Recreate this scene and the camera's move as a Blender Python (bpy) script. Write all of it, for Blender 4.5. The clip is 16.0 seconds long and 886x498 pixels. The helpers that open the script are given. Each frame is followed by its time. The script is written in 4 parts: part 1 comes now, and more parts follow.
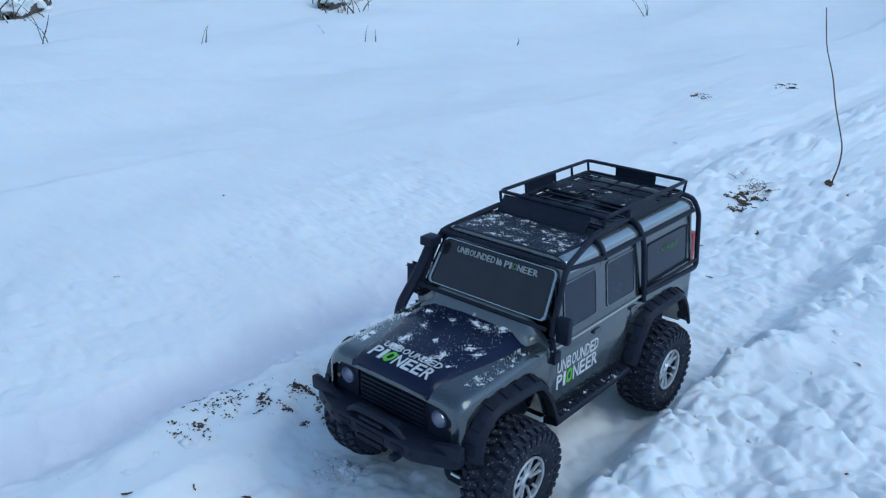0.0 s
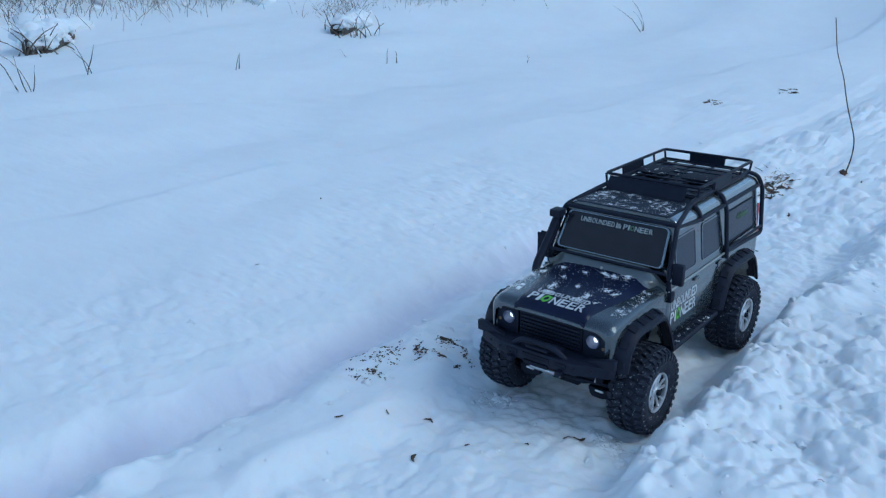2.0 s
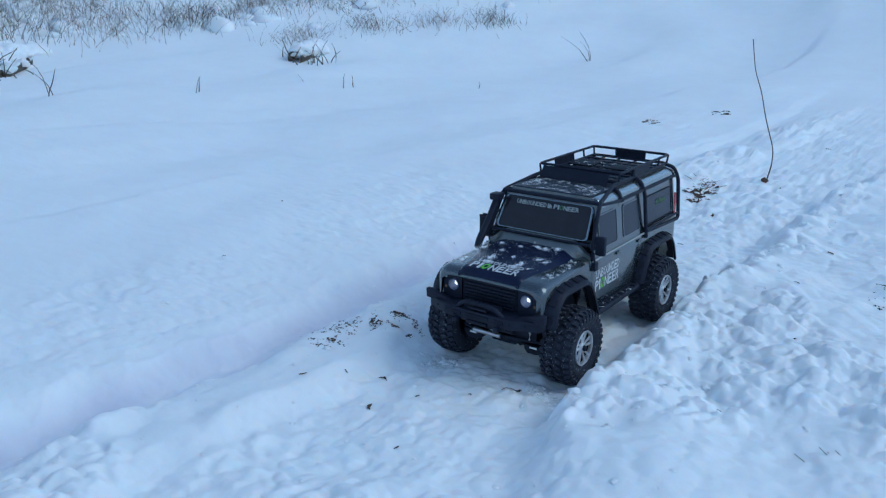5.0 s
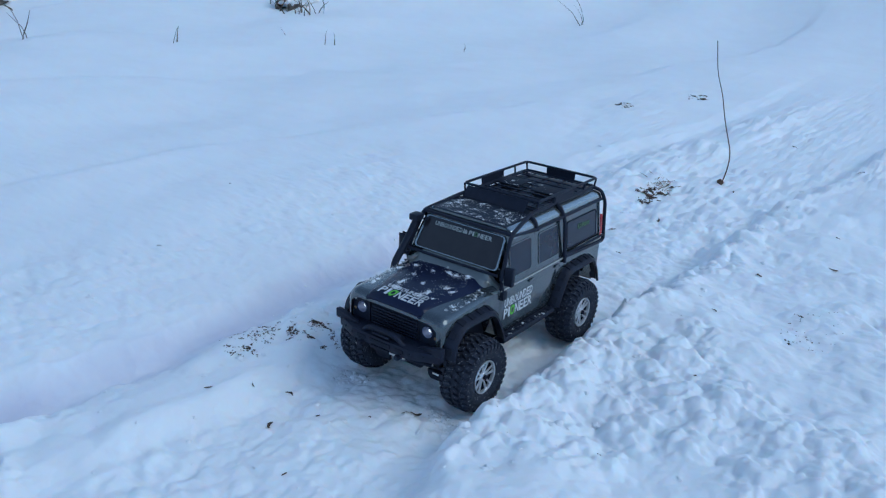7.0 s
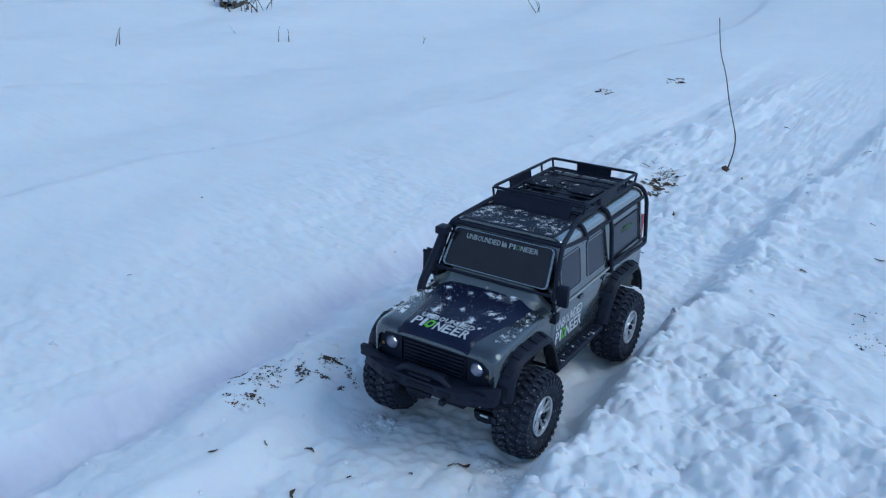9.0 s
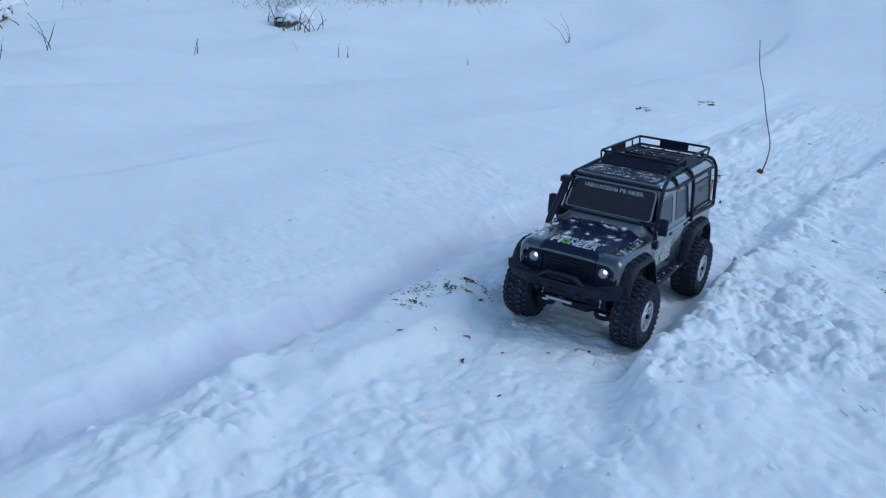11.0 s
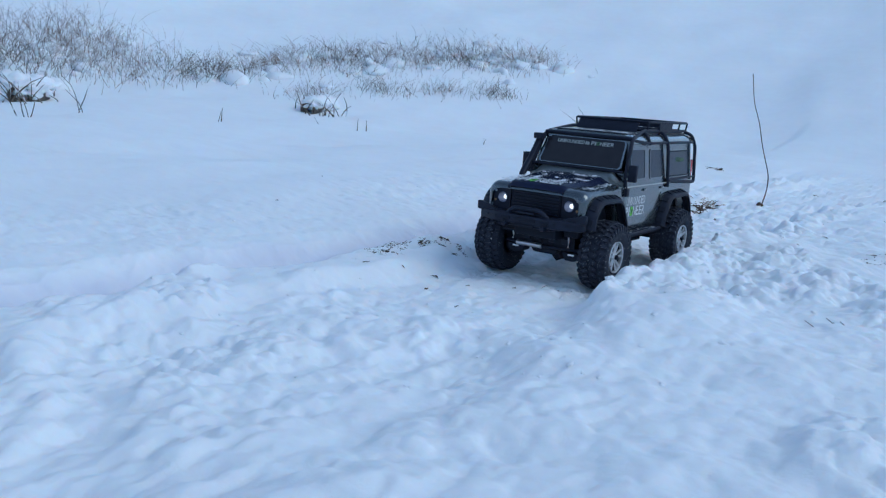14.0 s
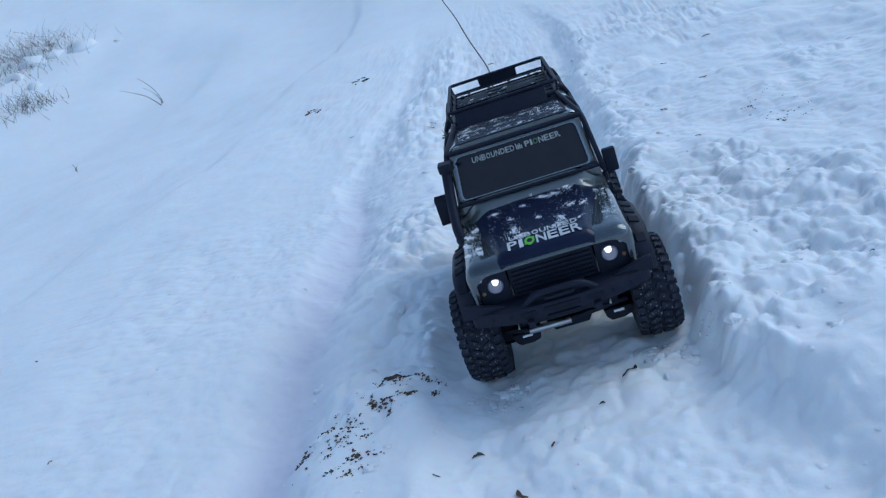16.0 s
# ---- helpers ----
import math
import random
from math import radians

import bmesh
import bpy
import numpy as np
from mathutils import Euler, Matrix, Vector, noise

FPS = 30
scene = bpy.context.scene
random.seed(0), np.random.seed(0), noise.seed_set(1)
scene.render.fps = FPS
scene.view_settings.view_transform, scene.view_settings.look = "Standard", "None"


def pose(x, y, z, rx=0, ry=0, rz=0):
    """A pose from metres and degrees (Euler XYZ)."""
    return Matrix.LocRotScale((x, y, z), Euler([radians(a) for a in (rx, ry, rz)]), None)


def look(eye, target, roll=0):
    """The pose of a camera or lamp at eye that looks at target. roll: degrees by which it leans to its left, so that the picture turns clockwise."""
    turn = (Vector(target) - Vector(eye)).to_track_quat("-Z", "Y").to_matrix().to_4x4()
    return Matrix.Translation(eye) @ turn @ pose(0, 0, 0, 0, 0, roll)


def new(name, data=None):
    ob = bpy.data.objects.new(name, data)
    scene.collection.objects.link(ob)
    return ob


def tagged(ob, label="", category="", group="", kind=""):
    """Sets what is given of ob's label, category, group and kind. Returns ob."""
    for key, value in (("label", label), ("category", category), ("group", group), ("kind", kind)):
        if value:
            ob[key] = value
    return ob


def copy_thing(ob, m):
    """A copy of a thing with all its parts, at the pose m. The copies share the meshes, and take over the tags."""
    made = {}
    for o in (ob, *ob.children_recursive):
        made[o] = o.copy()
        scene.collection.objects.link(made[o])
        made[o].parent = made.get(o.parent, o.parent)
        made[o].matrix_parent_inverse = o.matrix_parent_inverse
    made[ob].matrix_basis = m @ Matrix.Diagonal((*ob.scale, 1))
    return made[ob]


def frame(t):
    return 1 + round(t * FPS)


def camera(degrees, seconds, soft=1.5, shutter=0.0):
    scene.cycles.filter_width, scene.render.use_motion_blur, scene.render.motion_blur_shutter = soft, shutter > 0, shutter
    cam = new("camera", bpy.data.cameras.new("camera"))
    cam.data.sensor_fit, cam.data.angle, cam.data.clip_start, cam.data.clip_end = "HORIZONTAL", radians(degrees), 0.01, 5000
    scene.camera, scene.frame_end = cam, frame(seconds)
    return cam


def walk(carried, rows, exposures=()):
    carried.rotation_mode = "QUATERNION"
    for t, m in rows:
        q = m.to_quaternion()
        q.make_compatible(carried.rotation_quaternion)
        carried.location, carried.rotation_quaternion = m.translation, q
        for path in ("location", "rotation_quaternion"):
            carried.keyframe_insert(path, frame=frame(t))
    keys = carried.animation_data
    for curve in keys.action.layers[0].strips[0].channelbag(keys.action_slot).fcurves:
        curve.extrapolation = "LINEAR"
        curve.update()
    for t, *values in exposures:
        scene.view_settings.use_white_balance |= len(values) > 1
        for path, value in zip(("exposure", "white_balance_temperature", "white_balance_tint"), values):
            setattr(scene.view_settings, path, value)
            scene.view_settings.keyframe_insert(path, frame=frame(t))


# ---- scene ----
cam = camera(56.5, 16.0, soft=1.25)

# seconds, eye, target, roll in degrees
PATH = [
    (0, (0.506, -0.75, 0.578), (-0.702, 0.674, -0.138), 1.1),
    (0.5, (0.524, -0.897, 0.577), (-0.683, 0.552, -0.09), 0.5),
    (1, (0.464, -0.975, 0.575), (-0.727, 0.492, -0.078), -0.5),
    (1.5, (0.473, -1.09, 0.611), (-0.707, 0.347, -0.125), 1.1),
    (2, (0.509, -1.065, 0.595), (-0.687, 0.393, -0.074), -0.6),
    (2.5, (0.462, -0.993, 0.602), (-0.687, 0.479, -0.114), 3.0),
    (3, (0.527, -0.929, 0.581), (-0.656, 0.552, -0.056), -2.1),
    (3.5, (0.582, -0.842, 0.6), (-0.597, 0.615, -0.097), -3.1),
    (4, (0.516, -1.026, 0.529), (-0.502, 0.59, -0.064), 3.7),
    (4.5, (0.539, -1.134, 0.561), (-0.513, 0.457, -0.042), -1.0),
    (4.7, (0.586, -1.189, 0.562), (-0.529, 0.365, -0.024), -0.8),
    (6.8, (0.687, -1.147, 0.632), (-0.402, 0.394, -0.031), 3.6),
    (7, (0.705, -1.094, 0.69), (-0.384, 0.419, -0.034), 3.4),
    (7.5, (0.7, -1.079, 0.604), (-0.416, 0.468, 0.002), 2.3),
    (8, (0.607, -1.056, 0.63), (-0.453, 0.498, -0.048), 2.3),
    (8.5, (0.574, -0.993, 0.596), (-0.43, 0.611, -0.054), 3.5),
    (9, (0.492, -1.002, 0.643), (-0.494, 0.577, -0.087), 1.7),
    (9.5, (0.512, -1.132, 0.675), (-0.564, 0.391, -0.047), 0.6),
    (10, (0.527, -1.292, 0.693), (-0.556, 0.225, -0.034), 1.6),
    (10.2, (0.518, -1.359, 0.629), (-0.554, 0.196, -0.029), 2.4),
    (12.3, (0.51, -1.46, 0.576), (-0.44, 0.172, -0.082), 5.3),
    (12.5, (0.586, -1.408, 0.514), (-0.484, 0.166, -0.1), 7.5),
    (13, (0.999, -1.097, 0.542), (-0.471, 0.077, -0.136), 4.6),
    (13.5, (0.912, -1.198, 0.391), (-0.425, 0.2, -0.12), 9.2),
    (14, (0.665, -1.439, 0.31), (-0.461, 0.171, -0.064), 4.1),
    (14.5, (0.29, -1.412, 0.353), (-0.441, 0.412, -0.019), -10.2),
    (15, (0.138, -1.311, 0.312), (-0.305, 0.604, -0.055), -15.1),
    (15.5, (0.106, -1.147, 0.462), (-0.247, 0.722, -0.156), -17.9),
    (16, (0.009, -1.05, 0.497), (-0.248, 0.814, -0.18), -19.5),
]
walk(cam, [(t, look(eye, target, roll)) for t, eye, target, roll in PATH],
     exposures=[(0.0, 0.62, 6850, 2), (1.0, 0.62, 6850, 2), (2.0, 0.46, 6650, 1), (4.5, 0.44, 6600, 1), (7.0, 0.45, 6750, 4), (13.0, 0.45, 6850, 5), (16.0, 0.49, 6950, 6)])

# ---- light: open shade under a clear cold sky ----
world = bpy.data.worlds.new("sky")
scene.world = world
world.use_nodes = True
wn = world.node_tree
sky = wn.nodes.new("ShaderNodeTexSky")
sky.sky_type = "NISHITA"
sky.sun_disc = False
sky.sun_elevation = radians(44)
sky.air_density, sky.dust_density, sky.ozone_density = 1.0, 0.0, 2.5
sky.sun_rotation = radians(71)
wn.links.new(sky.outputs[0], wn.nodes["Background"].inputs[0])
wn.nodes["Background"].inputs[1].default_value = 0.15

sun_data = bpy.data.lights.new("sun", "SUN")
sun_data.energy = 0.74
sun_data.angle = radians(38)
sun_data.color = (0.84, 0.93, 1.0)
sun = new("sun", sun_data)
sun.matrix_world = look((5.0, 1.7, 5.0), (0, 0, 0))


# ---- materials ----
def material(name, color, rough=0.5, metal=0.0, scale=60.0, vary=0.15, bump=0.0, bump_scale=200.0, bump_rough=0.5, coat=0.0, coat_rough=0.12, spec=0.5,
             fleck=None, fleck_scale=120.0, fleck_amount=0.0, island=0.0):
    """A surface with colour variation at two scales, fine relief and, where fleck is given, specks of a second colour."""
    m = bpy.data.materials.new(name)
    m.use_nodes = True
    nt = m.node_tree
    b = nt.nodes["Principled BSDF"]
    b.inputs["Roughness"].default_value = rough
    b.inputs["Metallic"].default_value = metal
    b.inputs["Coat Weight"].default_value = coat
    b.inputs["Specular IOR Level"].default_value = spec
    b.inputs["Coat Roughness"].default_value = coat_rough
    co = nt.nodes.new("ShaderNodeTexCoord")
    n1 = nt.nodes.new("ShaderNodeTexNoise")
    n1.inputs["Scale"].default_value = scale
    n1.inputs["Detail"].default_value = 5
    n2 = nt.nodes.new("ShaderNodeTexNoise")
    n2.inputs["Scale"].default_value = scale * 0.17
    for n in (n1, n2):
        nt.links.new(co.outputs["Object"], n.inputs["Vector"])
    add = nt.nodes.new("ShaderNodeMath")
    add.operation = "ADD"
    nt.links.new(n1.outputs[0], add.inputs[0])
    nt.links.new(n2.outputs[0], add.inputs[1])
    ramp = nt.nodes.new("ShaderNodeMapRange")
    ramp.inputs["From Min"].default_value, ramp.inputs["From Max"].default_value = 0.6, 1.4
    ramp.inputs["To Min"].default_value, ramp.inputs["To Max"].default_value = 1 - vary, 1 + vary
    nt.links.new(add.outputs[0], ramp.inputs[0])
    mul = nt.nodes.new("ShaderNodeVectorMath")
    mul.operation = "SCALE"
    mul.inputs[0].default_value = color
    nt.links.new(ramp.outputs[0], mul.inputs["Scale"])
    out = mul.outputs[0]
    if island:
        geo = nt.nodes.new("ShaderNodeNewGeometry")
        r2 = nt.nodes.new("ShaderNodeMapRange")
        r2.inputs["To Min"].default_value, r2.inputs["To Max"].default_value = 1 - island, 1 + island
        nt.links.new(geo.outputs["Random Per Island"], r2.inputs[0])
        mul2 = nt.nodes.new("ShaderNodeVectorMath")
        mul2.operation = "SCALE"
        nt.links.new(out, mul2.inputs[0])
        nt.links.new(r2.outputs[0], mul2.inputs["Scale"])
        out = mul2.outputs[0]
    if fleck:
        n3 = nt.nodes.new("ShaderNodeTexNoise")
        n3.inputs["Scale"].default_value = fleck_scale
        n3.inputs["Detail"].default_value = 6
        n3.inputs["Roughness"].default_value = 0.75
        nt.links.new(co.outputs["Object"], n3.inputs["Vector"])
        r3 = nt.nodes.new("ShaderNodeMapRange")
        r3.inputs["From Min"].default_value = 0.70 - fleck_amount
        r3.inputs["From Max"].default_value = 0.76 - fleck_amount
        nt.links.new(n3.outputs[0], r3.inputs[0])
        mix = nt.nodes.new("ShaderNodeMix")
        mix.data_type = "RGBA"
        nt.links.new(r3.outputs[0], mix.inputs[0])
        nt.links.new(out, mix.inputs[6])
        mix.inputs[7].default_value = (*fleck, 1)
        out = mix.outputs[2]
        r4 = nt.nodes.new("ShaderNodeMapRange")
        r4.inputs["To Min"].default_value, r4.inputs["To Max"].default_value = rough, 0.8
        nt.links.new(r3.outputs[0], r4.inputs[0])
        nt.links.new(r4.outputs[0], b.inputs["Roughness"])
        r5 = nt.nodes.new("ShaderNodeMapRange")
        r5.inputs["To Min"].default_value, r5.inputs["To Max"].default_value = metal, 0.0
        nt.links.new(r3.outputs[0], r5.inputs[0])
        nt.links.new(r5.outputs[0], b.inputs["Metallic"])
    nt.links.new(out, b.inputs["Base Color"])
    if bump:
        n4 = nt.nodes.new("ShaderNodeTexNoise")
        n4.inputs["Scale"].default_value = bump_scale
        n4.inputs["Detail"].default_value = 8
        n4.inputs["Roughness"].default_value = bump_rough
        nt.links.new(co.outputs["Object"], n4.inputs["Vector"])
        bp = nt.nodes.new("ShaderNodeBump")
        bp.inputs["Strength"].default_value = 1.0
        bp.inputs["Distance"].default_value = bump
        nt.links.new(n4.outputs[0], bp.inputs["Height"])
        nt.links.new(bp.outputs[0], b.inputs["Normal"])
    return m


SNOW = material("snow", (0.86, 0.88, 0.90), rough=0.75, scale=9, vary=0.03, bump=0.0017, bump_scale=50, bump_rough=0.62)


def dirty_shaded_rut(m, at, half, tint):
    """Tint the old wheel track beside the path in uneven patches: dirty snow, with the rut's shade put into the colour.
    """
    nt = m.node_tree
    bsdf = nt.nodes["Principled BSDF"]
    clean = bsdf.inputs["Base Color"].links[0].from_socket
    co = nt.nodes.new("ShaderNodeTexCoord")
    axes = nt.nodes.new("ShaderNodeSeparateXYZ")
    nt.links.new(co.outputs["Object"], axes.inputs[0])
    patch = nt.nodes.new("ShaderNodeTexNoise")
    patch.inputs["Scale"].default_value = 3.2
    patch.inputs["Detail"].default_value = 4
    patch.inputs["Roughness"].default_value = 0.6
    nt.links.new(co.outputs["Object"], patch.inputs["Vector"])
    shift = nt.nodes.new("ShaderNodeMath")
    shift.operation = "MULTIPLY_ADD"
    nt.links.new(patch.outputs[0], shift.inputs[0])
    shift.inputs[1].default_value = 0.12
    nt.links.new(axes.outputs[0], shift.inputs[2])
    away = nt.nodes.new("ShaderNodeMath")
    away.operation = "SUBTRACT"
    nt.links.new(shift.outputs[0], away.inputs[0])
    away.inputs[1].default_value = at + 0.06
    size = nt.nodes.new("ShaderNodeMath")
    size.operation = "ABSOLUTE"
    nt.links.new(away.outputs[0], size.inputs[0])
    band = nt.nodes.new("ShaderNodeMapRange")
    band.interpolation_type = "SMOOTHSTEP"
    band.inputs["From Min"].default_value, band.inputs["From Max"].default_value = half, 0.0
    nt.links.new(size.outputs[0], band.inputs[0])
    grain = nt.nodes.new("ShaderNodeTexNoise")
    grain.inputs["Scale"].default_value = 11
    grain.inputs["Detail"].default_value = 6
    nt.links.new(co.outputs["Object"], grain.inputs["Vector"])
    part_of = nt.nodes.new("ShaderNodeMapRange")
    part_of.inputs["From Min"].default_value, part_of.inputs["From Max"].default_value = 0.30, 0.70
    part_of.inputs["To Min"].default_value = 0.6
    nt.links.new(grain.outputs[0], part_of.inputs[0])
    both = nt.nodes.new("ShaderNodeMath")
    both.operation = "MULTIPLY"
    nt.links.new(band.outputs[0], both.inputs[0])
    nt.links.new(part_of.outputs[0], both.inputs[1])
    reach = nt.nodes.new("ShaderNodeMapRange")
    reach.interpolation_type = "SMOOTHSTEP"
    reach.inputs["From Min"].default_value, reach.inputs["From Max"].default_value = 1.3, 0.5
    nt.links.new(axes.outputs[1], reach.inputs[0])
    rut_tint = nt.nodes.new("ShaderNodeMath")
    rut_tint.operation = "MULTIPLY"
    nt.links.new(both.outputs[0], rut_tint.inputs[0])
    nt.links.new(reach.outputs[0], rut_tint.inputs[1])
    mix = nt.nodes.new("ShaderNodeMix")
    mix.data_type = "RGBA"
    nt.links.new(rut_tint.outputs[0], mix.inputs[0])
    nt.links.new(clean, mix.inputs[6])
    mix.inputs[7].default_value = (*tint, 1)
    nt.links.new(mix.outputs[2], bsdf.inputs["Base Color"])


# lilac-grey band: trodden dirt and the shade of the rut, both painted in
dirty_shaded_rut(SNOW, -0.395, 0.085, (0.65, 0.65, 0.74))
SNOW.node_tree.nodes["Principled BSDF"].inputs["Subsurface Weight"].default_value = 0.85
SNOW.node_tree.nodes["Principled BSDF"].inputs["Subsurface Radius"].default_value = (0.7, 0.9, 1.0)
SNOW.node_tree.nodes["Principled BSDF"].inputs["Subsurface Scale"].default_value = 0.0045
FROST = material("frost", (0.86, 0.88, 0.9), rough=0.7, scale=200, vary=0.06, bump=0.001, bump_scale=500)
PAINT = material("silver_paint", (0.082, 0.101, 0.114), rough=0.24, metal=0.75, scale=700, vary=0.06, coat=1.0, coat_rough=0.06,
                 fleck=(0.5, 0.52, 0.55), fleck_scale=260, fleck_amount=-0.02)
HOOD = material("hood_paint", (0.008, 0.013, 0.038), rough=0.25, spec=0.22, scale=90, vary=0.3, coat=0.08, coat_rough=0.1,
                fleck=(0.75, 0.78, 0.82), fleck_scale=260, fleck_amount=-0.055)
ROOF = material("roof_paint", (0.014, 0.019, 0.034), rough=0.45, spec=0.18, scale=90, vary=0.3, coat=0.05,
                fleck=(0.75, 0.78, 0.82), fleck_scale=240, fleck_amount=-0.010)
BLACK = material("black_plastic", (0.013, 0.017, 0.031), rough=0.48, spec=0.19, scale=150, vary=0.25, bump=0.0003, bump_scale=900,
                 fleck=(0.45, 0.47, 0.5), fleck_scale=330, fleck_amount=-0.03)
MATT = material("matt_black", (0.012, 0.015, 0.025), rough=0.6, spec=0.15, scale=150, vary=0.2)
RUBBER = material("rubber", (0.024, 0.029, 0.044), spec=0.25, rough=0.75, scale=220, vary=0.3, bump=0.0006, bump_scale=700,
                  fleck=(0.5, 0.53, 0.57), fleck_scale=240, fleck_amount=0.098)
GLASS = material("tinted_glass", (0.024, 0.022, 0.027), rough=0.10, spec=0.46, scale=40, vary=0.2)
WINDOW = material("printed_window", (0.018, 0.025, 0.044), rough=0.22, spec=0.32, scale=60, vary=0.2)
# silver of the windscreen surround; on the roof shoulders a painted sky gleam
SILVER = material("trim_silver_and_gleam", (0.30, 0.34, 0.36), rough=0.2, metal=0.8, scale=500, vary=0.06, coat=1.0, coat_rough=0.05)
COWL = material("cowl_paint", (0.17, 0.19, 0.19), rough=0.34, metal=0.6, scale=500, vary=0.06, coat=1.0, coat_rough=0.05)
CHROME = material("chrome", (0.80, 0.81, 0.83), rough=0.28, metal=0.65, scale=120, vary=0.08)
STEEL = material("steel", (0.5, 0.51, 0.53), rough=0.35, metal=0.9, scale=200, vary=0.15)
TRIM = material("pale_trim", (0.42, 0.435, 0.43), rough=0.4, metal=0.3, scale=200, vary=0.1)
WHITE = material("white_print", (0.58, 0.60, 0.62), rough=0.5, scale=300, vary=0.15)
GREYPRINT = material("grey_print", (0.36, 0.39, 0.38), rough=0.5, scale=300, vary=0.15)
GREEN = material("green_print", (0.12, 0.5, 0.05), rough=0.5, scale=300, vary=0.15)
DULLGREEN = material("dull_green_print", (0.07, 0.15, 0.07), rough=0.5, scale=300, vary=0.15)
RED = material("red_lens", (0.45, 0.012, 0.015), rough=0.25, scale=200, vary=0.1)
BARK = material("bark", (0.10, 0.055, 0.035), rough=0.8, scale=60, vary=0.35, bump=0.001, bump_scale=150)
TWIG = material("dry_twig", (0.10, 0.075, 0.055), rough=0.85, scale=40, vary=0.35, island=0.5, fleck=(0.7, 0.72, 0.75), fleck_scale=9, fleck_amount=0.17)
STRAW = material("dry_straw", (0.25, 0.185, 0.15), rough=0.85, scale=40, vary=0.3, island=0.5, fleck=(0.7, 0.72, 0.75), fleck_scale=9, fleck_amount=0.2)
DEADLEAF = material("dead_leaf", (0.20, 0.12, 0.065), rough=0.8, scale=60, vary=0.35, island=0.4)
SHRED = material("leaf_shred", (0.075, 0.045, 0.03), rough=0.85, scale=80, vary=0.3)
SOIL = material("soil", (0.095, 0.062, 0.048), rough=0.95, scale=70, vary=0.45, bump=0.004, bump_scale=160, island=0.25)
WOOD = material("rotten_wood", (0.085, 0.068, 0.055), rough=0.9, scale=30, vary=0.4, bump=0.004, bump_scale=60)

LAMP = material("lamp_bowl", (0.13, 0.165, 0.27), rough=0.4, metal=0.3, scale=200, vary=0.1)

LED = bpy.data.materials.new("headlamp_light")
LED.use_nodes = True
LED.node_tree.nodes["Principled BSDF"].inputs["Emission Color"].default_value = (0.78, 0.89, 1.0, 1)
LED.node_tree.nodes["Principled BSDF"].inputs["Emission Strength"].default_value = 1.0


# ---- mesh helpers ----
def part(name, bm, mat, parent=None, label="", smooth=False, crease=38):
    me = bpy.data.meshes.new(name)
    bmesh.ops.recalc_face_normals(bm, faces=bm.faces)
    bm.to_mesh(me)
    bm.free()
    me.materials.append(mat)
    if smooth:
        me.shade_smooth()
        me.set_sharp_from_angle(angle=radians(crease))
    ob = new(name, me)
    if parent:
        ob.parent = parent
    if label:
        ob["label"] = label
    return ob


def box(bm, x0, x1, y0, y1, z0, z1, bevel=0.0, m=None):
    r = bmesh.ops.create_cube(bm, size=1.0)
    vs = r["verts"]
    for v in vs:
        v.co = Vector((x0 + (v.co.x + 0.5) * (x1 - x0), y0 + (v.co.y + 0.5) * (y1 - y0), z0 + (v.co.z + 0.5) * (z1 - z0)))
    if m:
        bmesh.ops.transform(bm, matrix=m, verts=vs)
    if bevel:
        es = list({e for v in vs for e in v.link_edges})
        bmesh.ops.bevel(bm, geom=es, offset=bevel, segments=2, affect="EDGES", profile=0.6)


def prism(bm, pts, axis, a, b, bevel=0.0):
    """A flat outline given in the two other axes, drawn out along axis from a to b."""
    def at(p, w):
        c = list(p)
        c.insert(axis, w)
        return bm.verts.new(c)
    lo, hi = [at(p, a) for p in pts], [at(p, b) for p in pts]
    fs = [bm.faces.new(lo), bm.faces.new(hi[::-1])]
    for i in range(len(pts)):
        j = (i + 1) % len(pts)
        fs.append(bm.faces.new((lo[i], hi[i], hi[j], lo[j])))
    if bevel:
        es = list({e for f in fs for e in f.edges})
        bmesh.ops.bevel(bm, geom=es, offset=bevel, segments=2, affect="EDGES", profile=0.6)


def tube(bm, pts, r, n=8, r_end=None):
    pts = [Vector(p) for p in pts]
    rings = []
    for i, p in enumerate(pts):
        d = (pts[min(i + 1, len(pts) - 1)] - pts[max(i - 1, 0)]).normalized()
        q = d.to_track_quat("Z", "Y")
        rr = r if r_end is None else r + (r_end - r) * i / (len(pts) - 1)
        rings.append([bm.verts.new(p + q @ Vector((rr * math.cos(2 * math.pi * k / n), rr * math.sin(2 * math.pi * k / n), 0)))
                      for k in range(n)])
    skin(bm, rings, True)


def bend(pts, r, n=4):
    """Rounds the corners of a line."""
    pts = [Vector(p) for p in pts]
    out = [pts[0]]
    for a, b, c in zip(pts, pts[1:], pts[2:]):
        u, w = (a - b), (c - b)
        k = min(r, u.length * 0.45, w.length * 0.45)
        s, e = b + u.normalized() * k, b + w.normalized() * k
        for i in range(n + 1):
            t = i / n
            out.append(s * (1 - t) ** 2 + b * 2 * t * (1 - t) + e * t * t)
    return out + [pts[-1]]


def skin(bm, rings, closed, caps=True):
    for a, b in zip(rings, rings[1:]):
        m = len(a)
        for k in range(m if closed else m - 1):
            bm.faces.new((a[k], a[(k + 1) % m], b[(k + 1) % m], b[k]))
    if caps and closed:
        bm.faces.new(rings[0][::-1])
        bm.faces.new(rings[-1])


def revolve(bm, profile, n, center, caps=False):
    """A profile of (x, radius) turned about the x axis."""
    cx, cy, cz = center
    rings = [[bm.verts.new((cx + x, cy + r * math.cos(2 * math.pi * k / n), cz + r * math.sin(2 * math.pi * k / n)))
              for k in range(n)] for x, r in profile]
    skin(bm, rings, True, caps)


